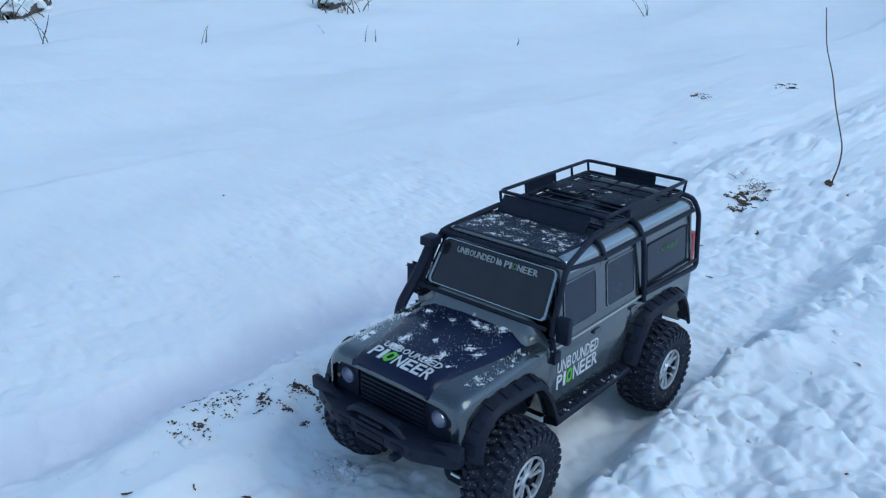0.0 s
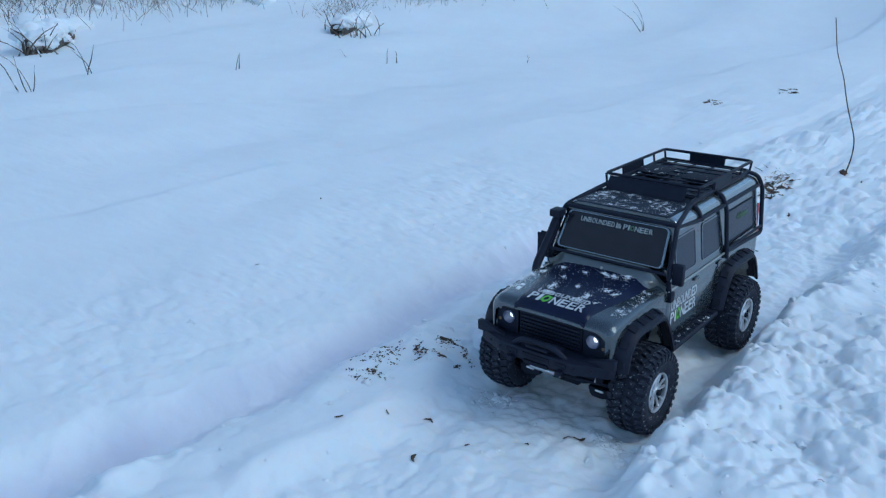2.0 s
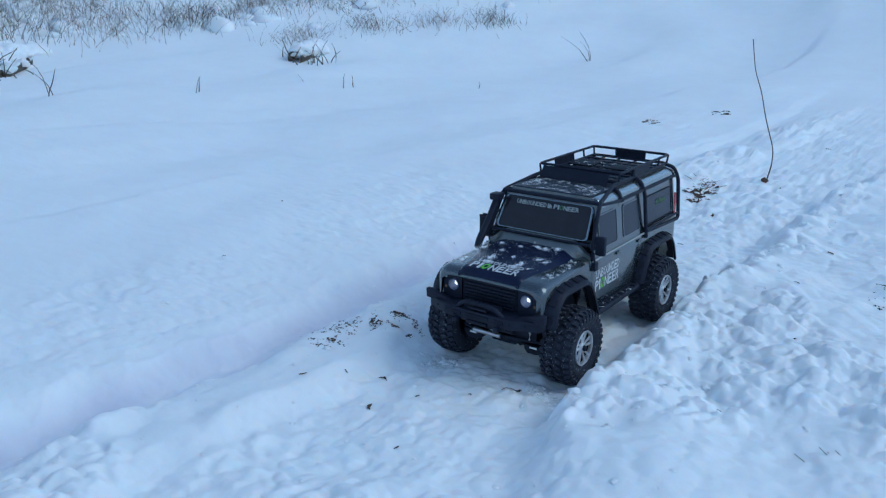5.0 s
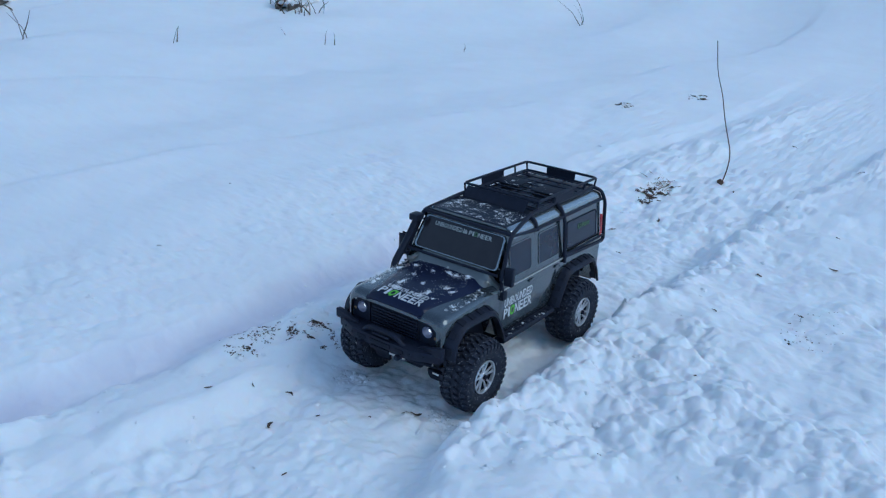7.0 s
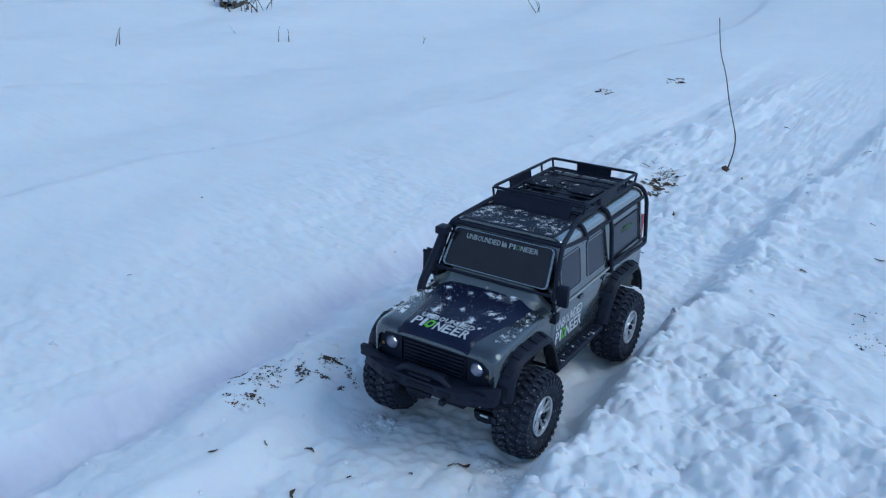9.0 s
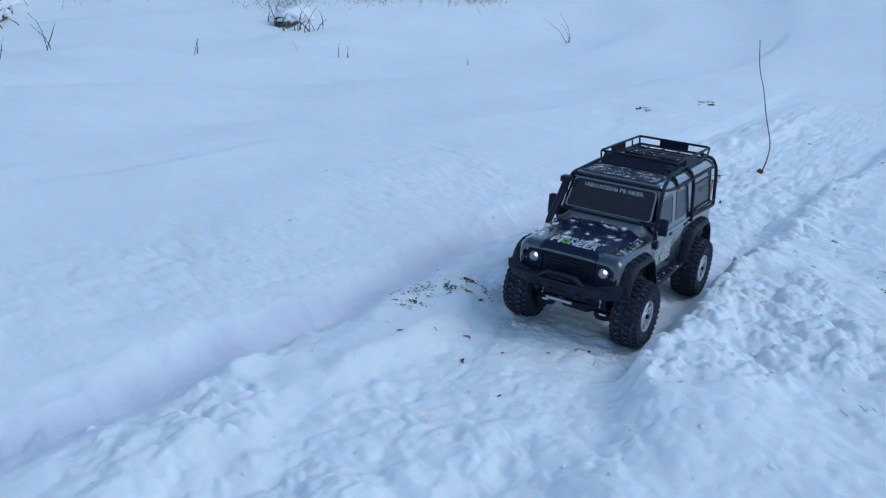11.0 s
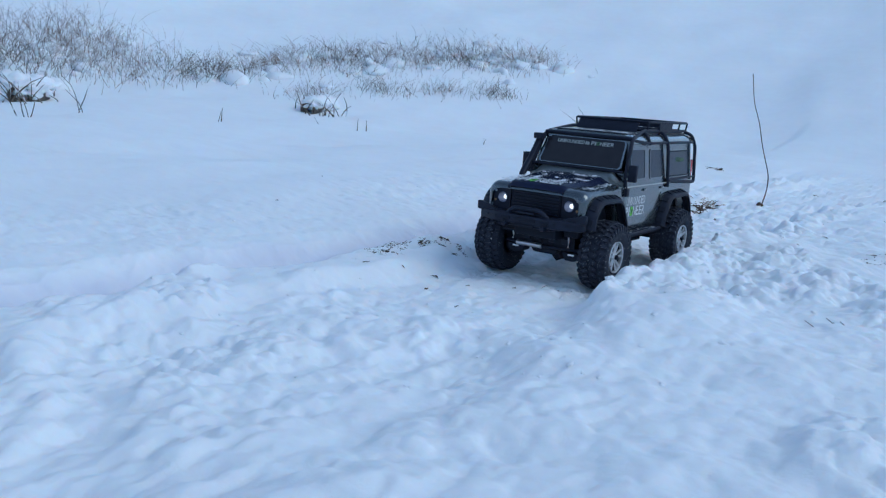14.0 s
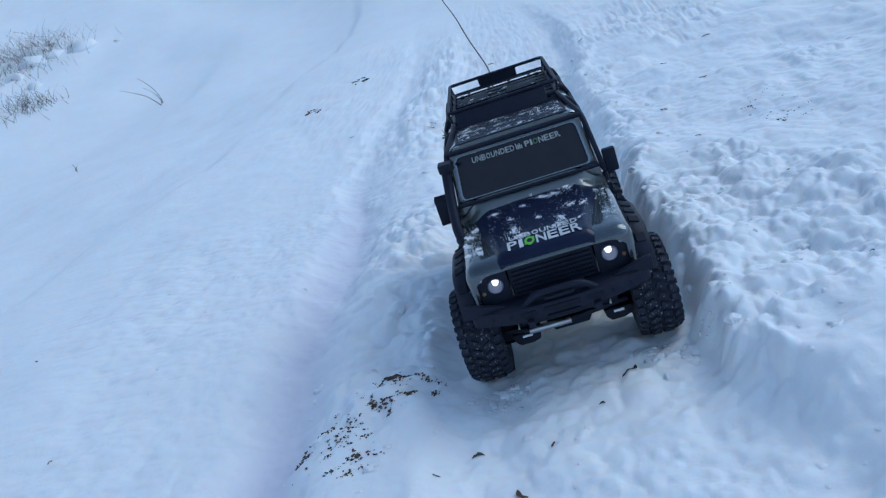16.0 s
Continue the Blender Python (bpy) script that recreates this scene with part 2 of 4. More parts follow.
def blob(bm, p, size, squash=0.7, seed=0, sub=1):
    rnd = random.Random(seed)
    vs = bmesh.ops.create_icosphere(bm, subdivisions=sub, radius=1.0)["verts"]
    turn = Euler((rnd.random() * 6, rnd.random() * 6, rnd.random() * 6)).to_matrix()
    off = Vector((rnd.random() * 40, rnd.random() * 40, rnd.random() * 40))
    for v in vs:
        c = turn @ v.co
        k = 0.72 + 0.55 * noise.noise(c * 1.6 + off) + 0.2 * noise.noise(c * 4 + off)
        c = c * k
        v.co = Vector(p) + Vector((c.x * size, c.y * size, c.z * size * squash))


# ---- ground ----
def lattice(ix, iy, seed):
    h = (ix * 374761393 + iy * 668265263 + seed * 2147483647) & 0xFFFFFFFF
    h = ((h ^ (h >> 13)) * 1274126177) & 0xFFFFFFFF
    return ((h ^ (h >> 16)) & 0xFFFF) / 65535.0


def vnoise(x, y, seed=0):
    ix, iy = np.floor(x).astype(np.int64), np.floor(y).astype(np.int64)
    fx, fy = x - ix, y - iy
    fx, fy = fx ** 3 * (fx * (fx * 6 - 15) + 10), fy ** 3 * (fy * (fy * 6 - 15) + 10)
    a, b = lattice(ix, iy, seed), lattice(ix + 1, iy, seed)
    c, d = lattice(ix, iy + 1, seed), lattice(ix + 1, iy + 1, seed)
    return (a * (1 - fx) + b * fx) * (1 - fy) + (c * (1 - fx) + d * fx) * fy - 0.5


def fbm(x, y, seed=0, octaves=4, gain=0.5):
    out, amp = 0 * x, 1.0
    for k in range(octaves):
        c, s = math.cos(k * 1.1 + 0.4), math.sin(k * 1.1 + 0.4)
        out = out + amp * vnoise((x * c - y * s) * 2 ** k, (x * s + y * c) * 2 ** k, seed + k)
        amp *= gain
    return out


def clods(x, y, seed=0):
    """Rounded lumps of uneven size that crowd one another, 0 to about 1."""
    x, y = np.broadcast_arrays(x, y)
    ix, iy = np.floor(x).astype(np.int64), np.floor(y).astype(np.int64)
    out = np.zeros(x.shape)
    for dx in (-1, 0, 1):
        for dy in (-1, 0, 1):
            cx, cy = ix + dx, iy + dy
            px, py = cx + 0.15 + 0.7 * lattice(cx, cy, seed + 1), cy + 0.15 + 0.7 * lattice(cx, cy, seed + 2)
            r = 0.35 + 0.6 * lattice(cx, cy, seed + 3)
            q = ((x - px) ** 2 + (y - py) ** 2) / r ** 2
            out = np.maximum(out, r * np.maximum(1 - q, 0) ** 0.8)
    return out


def step(e0, e1, v):
    t = np.clip((v - e0) / (e1 - e0), 0, 1)
    return t * t * (3 - 2 * t)


def crumble(wx, wy, seed, sizes):
    """Heaped clods on top of one another; sizes: (clods in a metre, height)."""
    return sum(h * clods(wx * k, wy * k, seed + 4 * i) for i, (k, h) in enumerate(sizes))


def ground_height(x, y):
    x, y = np.asarray(x, float), np.asarray(y, float)
    near = 1 - step(2.5, 6.0, np.hypot(x, y))
    wob = 0.035 * fbm(y * 2.2, 0 * y + 3, 11, 3) + 0.015 * fbm(y * 9, x * 3, 12, 2)
    sway = 0.10 * fbm(y * 0.7, 0 * y + 8, 13, 2) * step(0.5, 2.0, np.abs(y))
    z = (0.0035 * fbm(x * 14, y * 14, 1, 4) + 0.0012 * fbm(x * 70, y * 70, 5, 3)) * near
    along = 1 - step(1.8, 4.5, np.abs(y))
    wx, wy = x + 0.02 * fbm(x * 12, y * 12, 91, 3), y + 0.02 * fbm(x * 12 + 9, y * 12, 92, 3)
    wx, wy = wx + 0.008 * fbm(x * 45, y * 45, 94, 3), wy + 0.008 * fbm(x * 45 + 5, y * 45, 95, 3)
    # heaped bank of broken snow on the car's left
    sx = x + sway
    edge = 0.131 + 0.20 * np.abs(wob) + 0.010 * (fbm(y * 14, 0 * y, 14, 2) + 0.3) + 0.05 * step(0.7, 2.0, y) + (0.045 + 0.12 * fbm(y * 6, 0 * y + 5, 17, 2)) * step(-0.28, -0.60, y)
    slope = 0.050 + 0.060 * step(-0.25, -0.55, y) + 0.03 * step(0.25, 0.5, y) + 0.02 * fbm(y * 5, 0 * y + 2, 18, 2)
    bank = step(edge - 0.006, edge + slope, sx + 0.018 * (clods(wx * 22, wy * 20, 15) - 0.35) + 0.008 * (clods(wx * 55, wy * 55, 16) - 0.35)) * along
    heap = step(0.02, 0.30, fbm(x * 4.5 + 3, y * 3.5, 28, 3) + 0.34 * step(0.30, 0.16, sx) + 0.05)
    lump = (heap * (crumble(wx, wy, 21, ((8, 0.015), (18, 0.016), (40, 0.0095), (85, 0.0046), (160, 0.0019))) - 0.015)
            + (1 - heap) * (crumble(wx, wy, 22, ((26, 0.0035), (60, 0.0022))) - 0.002) + fbm(x * 5, y * 5, 24, 4) * 0.030)
    crest = 0.041 + 0.006 * step(-0.15, 0.10, y) - 0.012 * step(-0.35, -0.70, y) - 0.014 * step(0.26, 0.60, x) * (0.6 + fbm(x * 2.5, y * 2.5, 27, 2))
    fade = 1 - 0.75 * step(0.7, 1.8, x)
    z = z + bank * (crest + near * fade * lump)
    # loose berm and a rut on the other side
    bx = sx + wob
    berm = step(-0.145, -0.215, bx) * step(-0.40, -0.25, bx + 0.03 * (clods(wx * 24, wy * 20, 37) - 0.35)) * along
    loose = step(-0.10, 0.22, fbm(x * 5, y * 4, 34, 3) + 0.06)
    z = z + berm * (0.020 + near * (0.016 * fbm(x * 9, y * 7, 36, 3) + loose * (crumble(wx, wy, 31, ((9, 0.018), (20, 0.020), (42, 0.011), (88, 0.004))) - 0.016)))
    rut = np.exp(-((bx + 0.385) / 0.050) ** 2) * step(1.6, 0.3, np.abs(y + 0.1))
    z = z - 0.020 * rut * (0.8 + 0.9 * fbm(y * 1.7, x * 1.5, 93, 3))
    lip = bx + 0.03 * (clods(wx * 16, wy * 12, 47) - 0.35)
    field = 0.55 * step(-0.395, -0.475, lip) + 0.45 * step(-0.45, -0.80, bx)
    rough = near * step(-1.15, -0.65, x) * (0.5 + 0.9 * step(-0.15, 0.25, fbm(x * 2.2, y * 1.6, 45, 2)))
    z = z + field * (0.036 * along + 0.018 * fbm(x * 3, y * 2, 41, 3) * near
                     + rough * (crumble(wx, wy, 43, ((10, 0.005), (24, 0.004), (52, 0.003), (100, 0.0015))) - 0.003))
    # long wind drifts in the open field, each rising gently from the path and falling off behind its crest
    reach = step(7.0, 5.0, np.hypot(x, y))
    for k, (at, high) in enumerate(((-1.38, 0.024), (-2.45, 0.034), (-3.55, 0.044), (-4.7, 0.050))):
        line = at + 0.45 * step(0.0, 2.2, y) * (1 - 0.3 * k) + 0.30 * fbm(y * 0.9, 0 * y + k * 3.1, 51 + k, 3) + 0.02 * fbm(y * 9, x * 2, 57, 2)
        far = line - x
        wide = 0.09 + 0.03 * k + 0.10 * step(-0.2, 0.3, fbm(y * 1.1, 0 * y + k, 66 + k, 2))
        z = z + reach * high * np.maximum(0.7 + 2.4 * fbm(y * 0.7 + 5, 0 * y + k, 61 + k, 2), 0.05) * step(-0.95, -0.02, far) * (1 - step(0, wide, far))
    z = z + step(-0.7, -1.6, x) * 0.08 * fbm(x * 0.9, y * 0.55, 55, 3)
    # churned snow ahead of the car
    ahead = step(-0.36, -0.66, y) * step(0.55, 0.1, np.abs(x + 0.05)) * near
    stir = step(-0.08, 0.25, fbm(x * 5 + 7, y * 5, 64, 3) + 0.05)
    z = z + ahead * (0.022 * fbm(x * 7, y * 7, 67, 4) + stir * (crumble(wx, wy, 61, ((8, 0.012), (18, 0.012), (38, 0.007), (78, 0.0034), (140, 0.0014))) - 0.010))
    # packed path: scuffs, crumbs and shallow wheel marks
    path = step(0.19, 0.13, np.abs(sx)) * near
    z = z + path * (crumble(wx, wy * 0.6, 73, ((28, 0.006), (60, 0.003), (120, 0.0016))) + 0.005 * fbm(x * 26, y * 50, 77, 3) - 0.003)
    for tx in (-0.105, 0.105):
        z = z - 0.006 * np.exp(-((sx - tx + 0.3 * wob) / 0.03) ** 2) * step(1.6, 0.5, y) * step(-1.5, -0.5, y)
    # trodden ground beside the path behind the car
    behind = step(0.5, 0.9, y) * step(3.6, 2.2, y) * step(-0.55, -0.25, sx) * step(0.25, 0.1, sx)
    z = z + behind * (crumble(wx, wy, 81, ((9, 0.012), (20, 0.012), (44, 0.007))) - 0.006) * (0.4 + 0.8 * step(-0.2, 0.2, fbm(x * 3, y * 2, 83, 2)))
    # the hillside that closes the place
    r = np.hypot(x - 0.5, y + 1.1)
    far = np.maximum(r - 6.3, 0)
    z = z + 0.34 * (np.sqrt(far * far + 0.5) - 0.707) * (r < 75) + (r >= 75) * 0.34 * 68.0
    z = z + step(5.5, 8, r) * 0.25 * fbm(x * 0.35, y * 0.35, 71, 4)
    return z


def axis_steps(dense0, dense1, fine, reach, grow0, grow1):
    mid = list(np.arange(dense0, dense1 + fine / 2, fine))
    lo, hi = [], []
    for out, start, sign, grow in ((lo, dense0, -1, grow0), (hi, dense1, 1, grow1)):
        s, a = fine, start
        while abs(a) < reach:
            s *= grow if abs(a) < 9 else 1.16
            a += sign * s
            out.append(a)
    return np.array(lo[::-1] + mid + hi)


def build_ground():
    xs = axis_steps(-0.50, 0.70, 0.0034, 900, 1.022, 1.045)
    ys = axis_steps(-0.95, 0.70, 0.0034, 900, 1.045, 1.026)
    gx, gy = np.meshgrid(xs, ys)
    gz = ground_height(gx, gy)
    co = np.stack([gx, gy, gz], -1).reshape(-1, 3)
    nx, ny = len(xs), len(ys)
    i = (np.arange(ny - 1)[:, None] * nx + np.arange(nx - 1)[None]).ravel()
    faces = np.stack([i, i + 1, i + nx + 1, i + nx], 1)
    me = bpy.data.meshes.new("ground")
    me.vertices.add(len(co))
    me.vertices.foreach_set("co", co.ravel())
    me.loops.add(faces.size)
    me.loops.foreach_set("vertex_index", faces.ravel())
    me.polygons.add(len(faces))
    me.polygons.foreach_set("loop_start", np.arange(0, faces.size, 4))
    me.polygons.foreach_set("use_smooth", np.ones(len(faces), bool))
    me.update()
    me.validate()
    me.materials.append(SNOW)
    return tagged(new("ground", me), "snow-covered ground with a trodden path, berms and drifts", "snow", kind="structure")


def gz(x, y):
    return float(ground_height(x, y))


ground = build_ground()

# ---- the model car ----
car = tagged(new("toy_car"), "silver-grey model off-road car with black roof rack, dusted with snow", "toy car")


def arch_z(y):
    """The lower edge of the body side: the sill, raised over the wheels."""
    if y < -0.222:
        return 0.108
    if y < -0.088:
        return float(np.interp(y, [-0.222, -0.2215, -0.214, -0.195, -0.125, -0.104, -0.088], [0.108, 0.118, 0.140, 0.150, 0.148, 0.122, 0.088]))
    if 0.076 < y < 0.238:
        return float(np.interp(y, [0.076, 0.092, 0.112, 0.13, 0.20, 0.222, 0.238], [0.088, 0.115, 0.136, 0.139, 0.138, 0.122, 0.096]))
    return 0.086


def build_cabin():
    ring_x = [0.060, 0.0905, 0.0935, 0.0945, 0.0945, 0.0935, 0.0925, 0.0885, 0.0845, 0.0865, 0.0865, 0.0835, 0.0765, 0.066, 0.03]
    ring_z = [0.084, 0.084, 0.090, 0.100, 0.165, 0.168, 0.172, 0.208, 0.2415, 0.2425, 0.2455, 0.250, 0.2545, 0.2575, 0.259]
    ys = [-0.088] + list(np.arange(-0.082, 0.251, 0.006)) + [0.2535, 0.2565]
    bm = bmesh.new()
    rings = []
    for y in ys:
        a = arch_z(y)
        tuck = 0.985 if y in (-0.088, 0.2565) else 1.0
        half = []
        for x, z in zip(ring_x, ring_z):
            zz = max(z, a + 0.0006 * ring_x.index(x)) if z < 0.15 else z
            yy = y
            if z > 0.185:
                rake = -0.088 + (z - 0.185) * 0.565
                yy = rake + (y + 0.088) * (0.2565 - rake) / 0.3445
            half.append((x * tuck, yy, zz))
        ring = [bm.verts.new(c) for c in half] + [bm.verts.new((-c[0], c[1], c[2])) for c in half[::-1]]
        rings.append(ring)
    skin(bm, rings, True)
    return part("cabin", bm, PAINT, car, "silver-grey painted cabin shell", True)


cabin = build_cabin()


def fender_top(y):
    return 0.1675 + (y + 0.225) / 0.137 * 0.0075


def build_front():
    bm = bmesh.new()
    rings = []
    ys = [-0.2338, -0.2330, -0.2310, -0.2275, -0.223] + list(np.arange(-0.218, -0.086, 0.006)) + [-0.084]
    for y in ys:
        a = arch_z(y)
        t = fender_top(y)
        k = float(np.interp(y, [-0.2338, -0.2330, -0.2310, -0.2275, -0.223, -0.217], [0.0110, 0.0080, 0.0050, 0.0024, 0.0008, 0.0]))
        prof = [(0.070, a), (0.0925, a + 0.001), (0.0936, min(a + 0.006, t - 0.020)), (0.0936, t - 0.0165), (0.0928, t - 0.0115), (0.0908, t - 0.0072),
                (0.0876, t - 0.0036), (0.0832, t - 0.0012), (0.0775, t), (0.04, t + 0.001)]
        half = [(x - k, y, z - (k * min(1.0, max(0.0, (z - t + 0.022) / 0.016)))) for x, z in prof]
        rings.append([bm.verts.new(c) for c in half] + [bm.verts.new((-c[0], c[1], c[2])) for c in half[::-1]])
    skin(bm, rings, True, False)
    return part("front_wing", bm, PAINT, car, "silver-grey front wings", True, 60)


front = build_front()


def hood_z(y):
    return float(np.interp(y, [-0.2345, -0.231, -0.224, -0.195, -0.085], [0.161, 0.1670, 0.1725, 0.1755, 0.184]))


def build_hood():
    bm = bmesh.new()
    rings = []
    for y in [-0.2345, -0.233, -0.230, -0.225, -0.218, -0.207, -0.19, -0.17, -0.15, -0.13, -0.11, -0.098, -0.09]:
        w = float(np.interp(y, [-0.2345, -0.19, -0.14, -0.09], [0.052, 0.060, 0.072, 0.078]))
        t, z = fender_top(y) - 0.004, hood_z(y)
        sl = float(np.interp(y, [-0.228, -0.20, -0.13, -0.09], [0.003, 0.008, 0.016, 0.02]))
        half = [(w, t), (w, min(t + 0.003, z - 0.003)), (w - sl * 0.8, z - 0.0022), (w - sl - 0.003, z), (0.018, z + 0.0012)]
        rings.append([bm.verts.new((x, y, zz)) for x, zz in half] + [bm.verts.new((-x, y, zz)) for x, zz in half[::-1]])
    skin(bm, rings, True)
    return part("hood", bm, HOOD, car, "dark blue-black hood with specks of snow", True)


hood = build_hood()

# cowl under the windscreen, rounded off towards the wings
bm = bmesh.new()
rings = []
for k in range(25):
    x = -0.0915 + 0.183 * k / 24
    q = max(0.0, (abs(x) - 0.058) / 0.0335)
    fall = 0.5 - 0.5 * math.cos(math.pi * min(1.0, q))
    prof = ((-0.112, 0.171), (-0.106, 0.1795), (-0.099, 0.1845), (-0.0925, 0.1885), (-0.0885, 0.1965), (-0.080, 0.1965), (-0.076, 0.168), (-0.106, 0.166))
    rings.append([bm.verts.new((x, y + 0.006 * fall * (y < -0.09), z - fall * 1.15 * max(0.0, min(z, 0.1885) - 0.171))) for y, z in prof])
skin(bm, rings, True)
cowl = part("cowl", bm, COWL, car, "rounded silver-grey cowl", True, 50)


def ws(u, v, off=0.0):
    """A point of the raked windscreen: u across, v from its foot (0) to its head (1)."""
    z = 0.1965 + v * 0.0500
    y = -0.0885 + (z - 0.185) * 0.565
    hw = 0.083 - 0.0045 * v
    return Vector((u * hw, y, z)) + Vector((0, -0.8706, 0.4919)) * off


def rounded(w0, w1, h0, h1, r, n=4):
    out = []
    for cx, cy, a0 in ((w1 - r, h1 - r, 0), (w0 + r, h1 - r, 90), (w0 + r, h0 + r, 180), (w1 - r, h0 + r, 270)):
        for i in range(n + 1):
            a = radians(a0 + 90 * i / n)
            out.append((cx + r * math.cos(a), cy + r * math.sin(a)))
    return out


def sheet(bm, outline, place, lo, hi):
    """A plate of the given outline, put through place(u, v, off), between two offsets."""
    a, b = [bm.verts.new(place(u, v, lo)) for u, v in outline], [bm.verts.new(place(u, v, hi)) for u, v in outline]
    bm.faces.new(b)
    bm.faces.new(a[::-1])
    for i in range(len(a)):
        j = (i + 1) % len(a)
        bm.faces.new((a[i], b[i], b[j], a[j]))


def frame_ring(bm, outer, inner, place, lo, hi):
    n = len(outer)
    oa, ob = [bm.verts.new(place(u, v, lo)) for u, v in outer], [bm.verts.new(place(u, v, hi)) for u, v in outer]
    ia, ib = [bm.verts.new(place(u, v, lo)) for u, v in inner], [bm.verts.new(place(u, v, hi)) for u, v in inner]
    for i in range(n):
        j = (i + 1) % n
        bm.faces.new((oa[i], oa[j], ob[j], ob[i]))
        bm.faces.new((ob[i], ob[j], ib[j], ib[i]))
        bm.faces.new((ib[i], ib[j], ia[j], ia[i]))
        bm.faces.new((oa[j], oa[i], ia[i], ia[j]))


def ws_place(u, v, off):
    return ws(u / 0.08, v / 0.05, off)


bm = bmesh.new()
sheet(bm, rounded(-0.0755, 0.0755, 0.0015, 0.0475, 0.005), ws_place, -0.001, 0.0012)
windscreen = part("windscreen", bm, GLASS, car, "dark tinted windscreen", True)
bm = bmesh.new()
frame_ring(bm, rounded(-0.0796, 0.0796, 0.0000, 0.0490, 0.0060), rounded(-0.0766, 0.0766, 0.0011, 0.0479, 0.0053), ws_place, -0.001, 0.0022)
part("surround", bm, SILVER, windscreen, "silver windscreen surround")
bm = bmesh.new()
frame_ring(bm, rounded(-0.0766, 0.0766, 0.0011, 0.0479, 0.0053), rounded(-0.0755, 0.0755, 0.0015, 0.0475, 0.005), ws_place, -0.001, 0.0016)
part("seal", bm, MATT, windscreen, "thin black rubber seal")
# rounded roof shoulders: body paint made lighter, the sky's gleam put into the colour
for sgn in (1, -1):
    bm = bmesh.new()
    rings = []
    for y in [-0.0475, -0.0455] + list(np.arange(-0.040, 0.250, 0.02)) + [0.252, 0.2545]:
        pull = 0.0012 if y in (-0.0475, 0.2545) else 0.0
        arc = [(0.0675 + (0.0196 - pull) * math.cos(a), 0.2432 + (0.0160 - pull) * math.sin(a)) for a in [radians(10 * q) for q in range(10)]]
        rings.append([bm.verts.new((sgn * x, y, z)) for x, z in arc + [(0.0675, 0.250), (0.080, 0.2432)]])
    skin(bm, rings, True)
    part("roof_shoulder", bm, SILVER, car, "rounded roof shoulder, sky gleam painted in lighter silver", True, 50)

# roof skin in front of the rack
bm = bmesh.new()
prism(bm, [(-0.0715, -0.0500), (0.0715, -0.0500), (0.0715, 0.249), (-0.0715, 0.249)], 2, 0.2585, 0.2602, 0.0006)
part("roof_panel", bm, ROOF, car, "dark roof panel sprinkled with snow", True)


def side_x(z):
    return 0.0925 - max(z - 0.172, 0) / 0.0695 * 0.008


for sgn in (1, -1):
    def side_place(u, v, off, s=sgn):
        return Vector((s * (side_x(v) + off), u, v + off * 0.11))
    for y0, y1, z0, z1 in ((-0.056, 0.007, 0.181, 0.232), (0.033, 0.095, 0.180, 0.231), (0.129, 0.236, 0.180, 0.226)):
        bm = bmesh.new()
        sheet(bm, rounded(y0, y1, z0, z1, 0.0045), side_place, -0.001, 0.0006)
        pane = part("side_window", bm, WINDOW, car, "smoked side window")
        bm = bmesh.new()
        frame_ring(bm, rounded(y0 - 0.002, y1 + 0.002, z0 - 0.002, z1 + 0.002, 0.006), rounded(y0, y1, z0, z1, 0.0045), side_place, -0.001, 0.0012)
        part("seal", bm, PAINT if y0 < 0.1 else MATT, pane)
    # door shut lines and the belt crease
    for yy in (-0.070, 0.020, 0.108):
        bm = bmesh.new()
        sheet(bm, [(yy - 0.0005, 0.093), (yy + 0.0005, 0.093), (yy + 0.0005, 0.24), (yy - 0.0005, 0.24)],
              lambda u, v, off, s=sgn: Vector((s * ((side_x(v) if v > 0.168 else 0.0945) + off), u, v)), -0.001, 0.0004)
        part("door_gap", bm, MATT, car)
    bm = bmesh.new()
    box(bm, sgn * 0.0935, sgn * 0.0958, -0.084, 0.252, 0.1668, 0.1692, 0.0007)
    part("belt_trim", bm, TRIM, car, "pale crease along the doors", True)
    for yy in (0.006, 0.090):
        bm = bmesh.new()
        box(bm, sgn * 0.0945, sgn * 0.0975, yy - 0.007, yy + 0.007, 0.158, 0.1625, 0.001)
        part("door_handle", bm, PAINT, car, "", True)

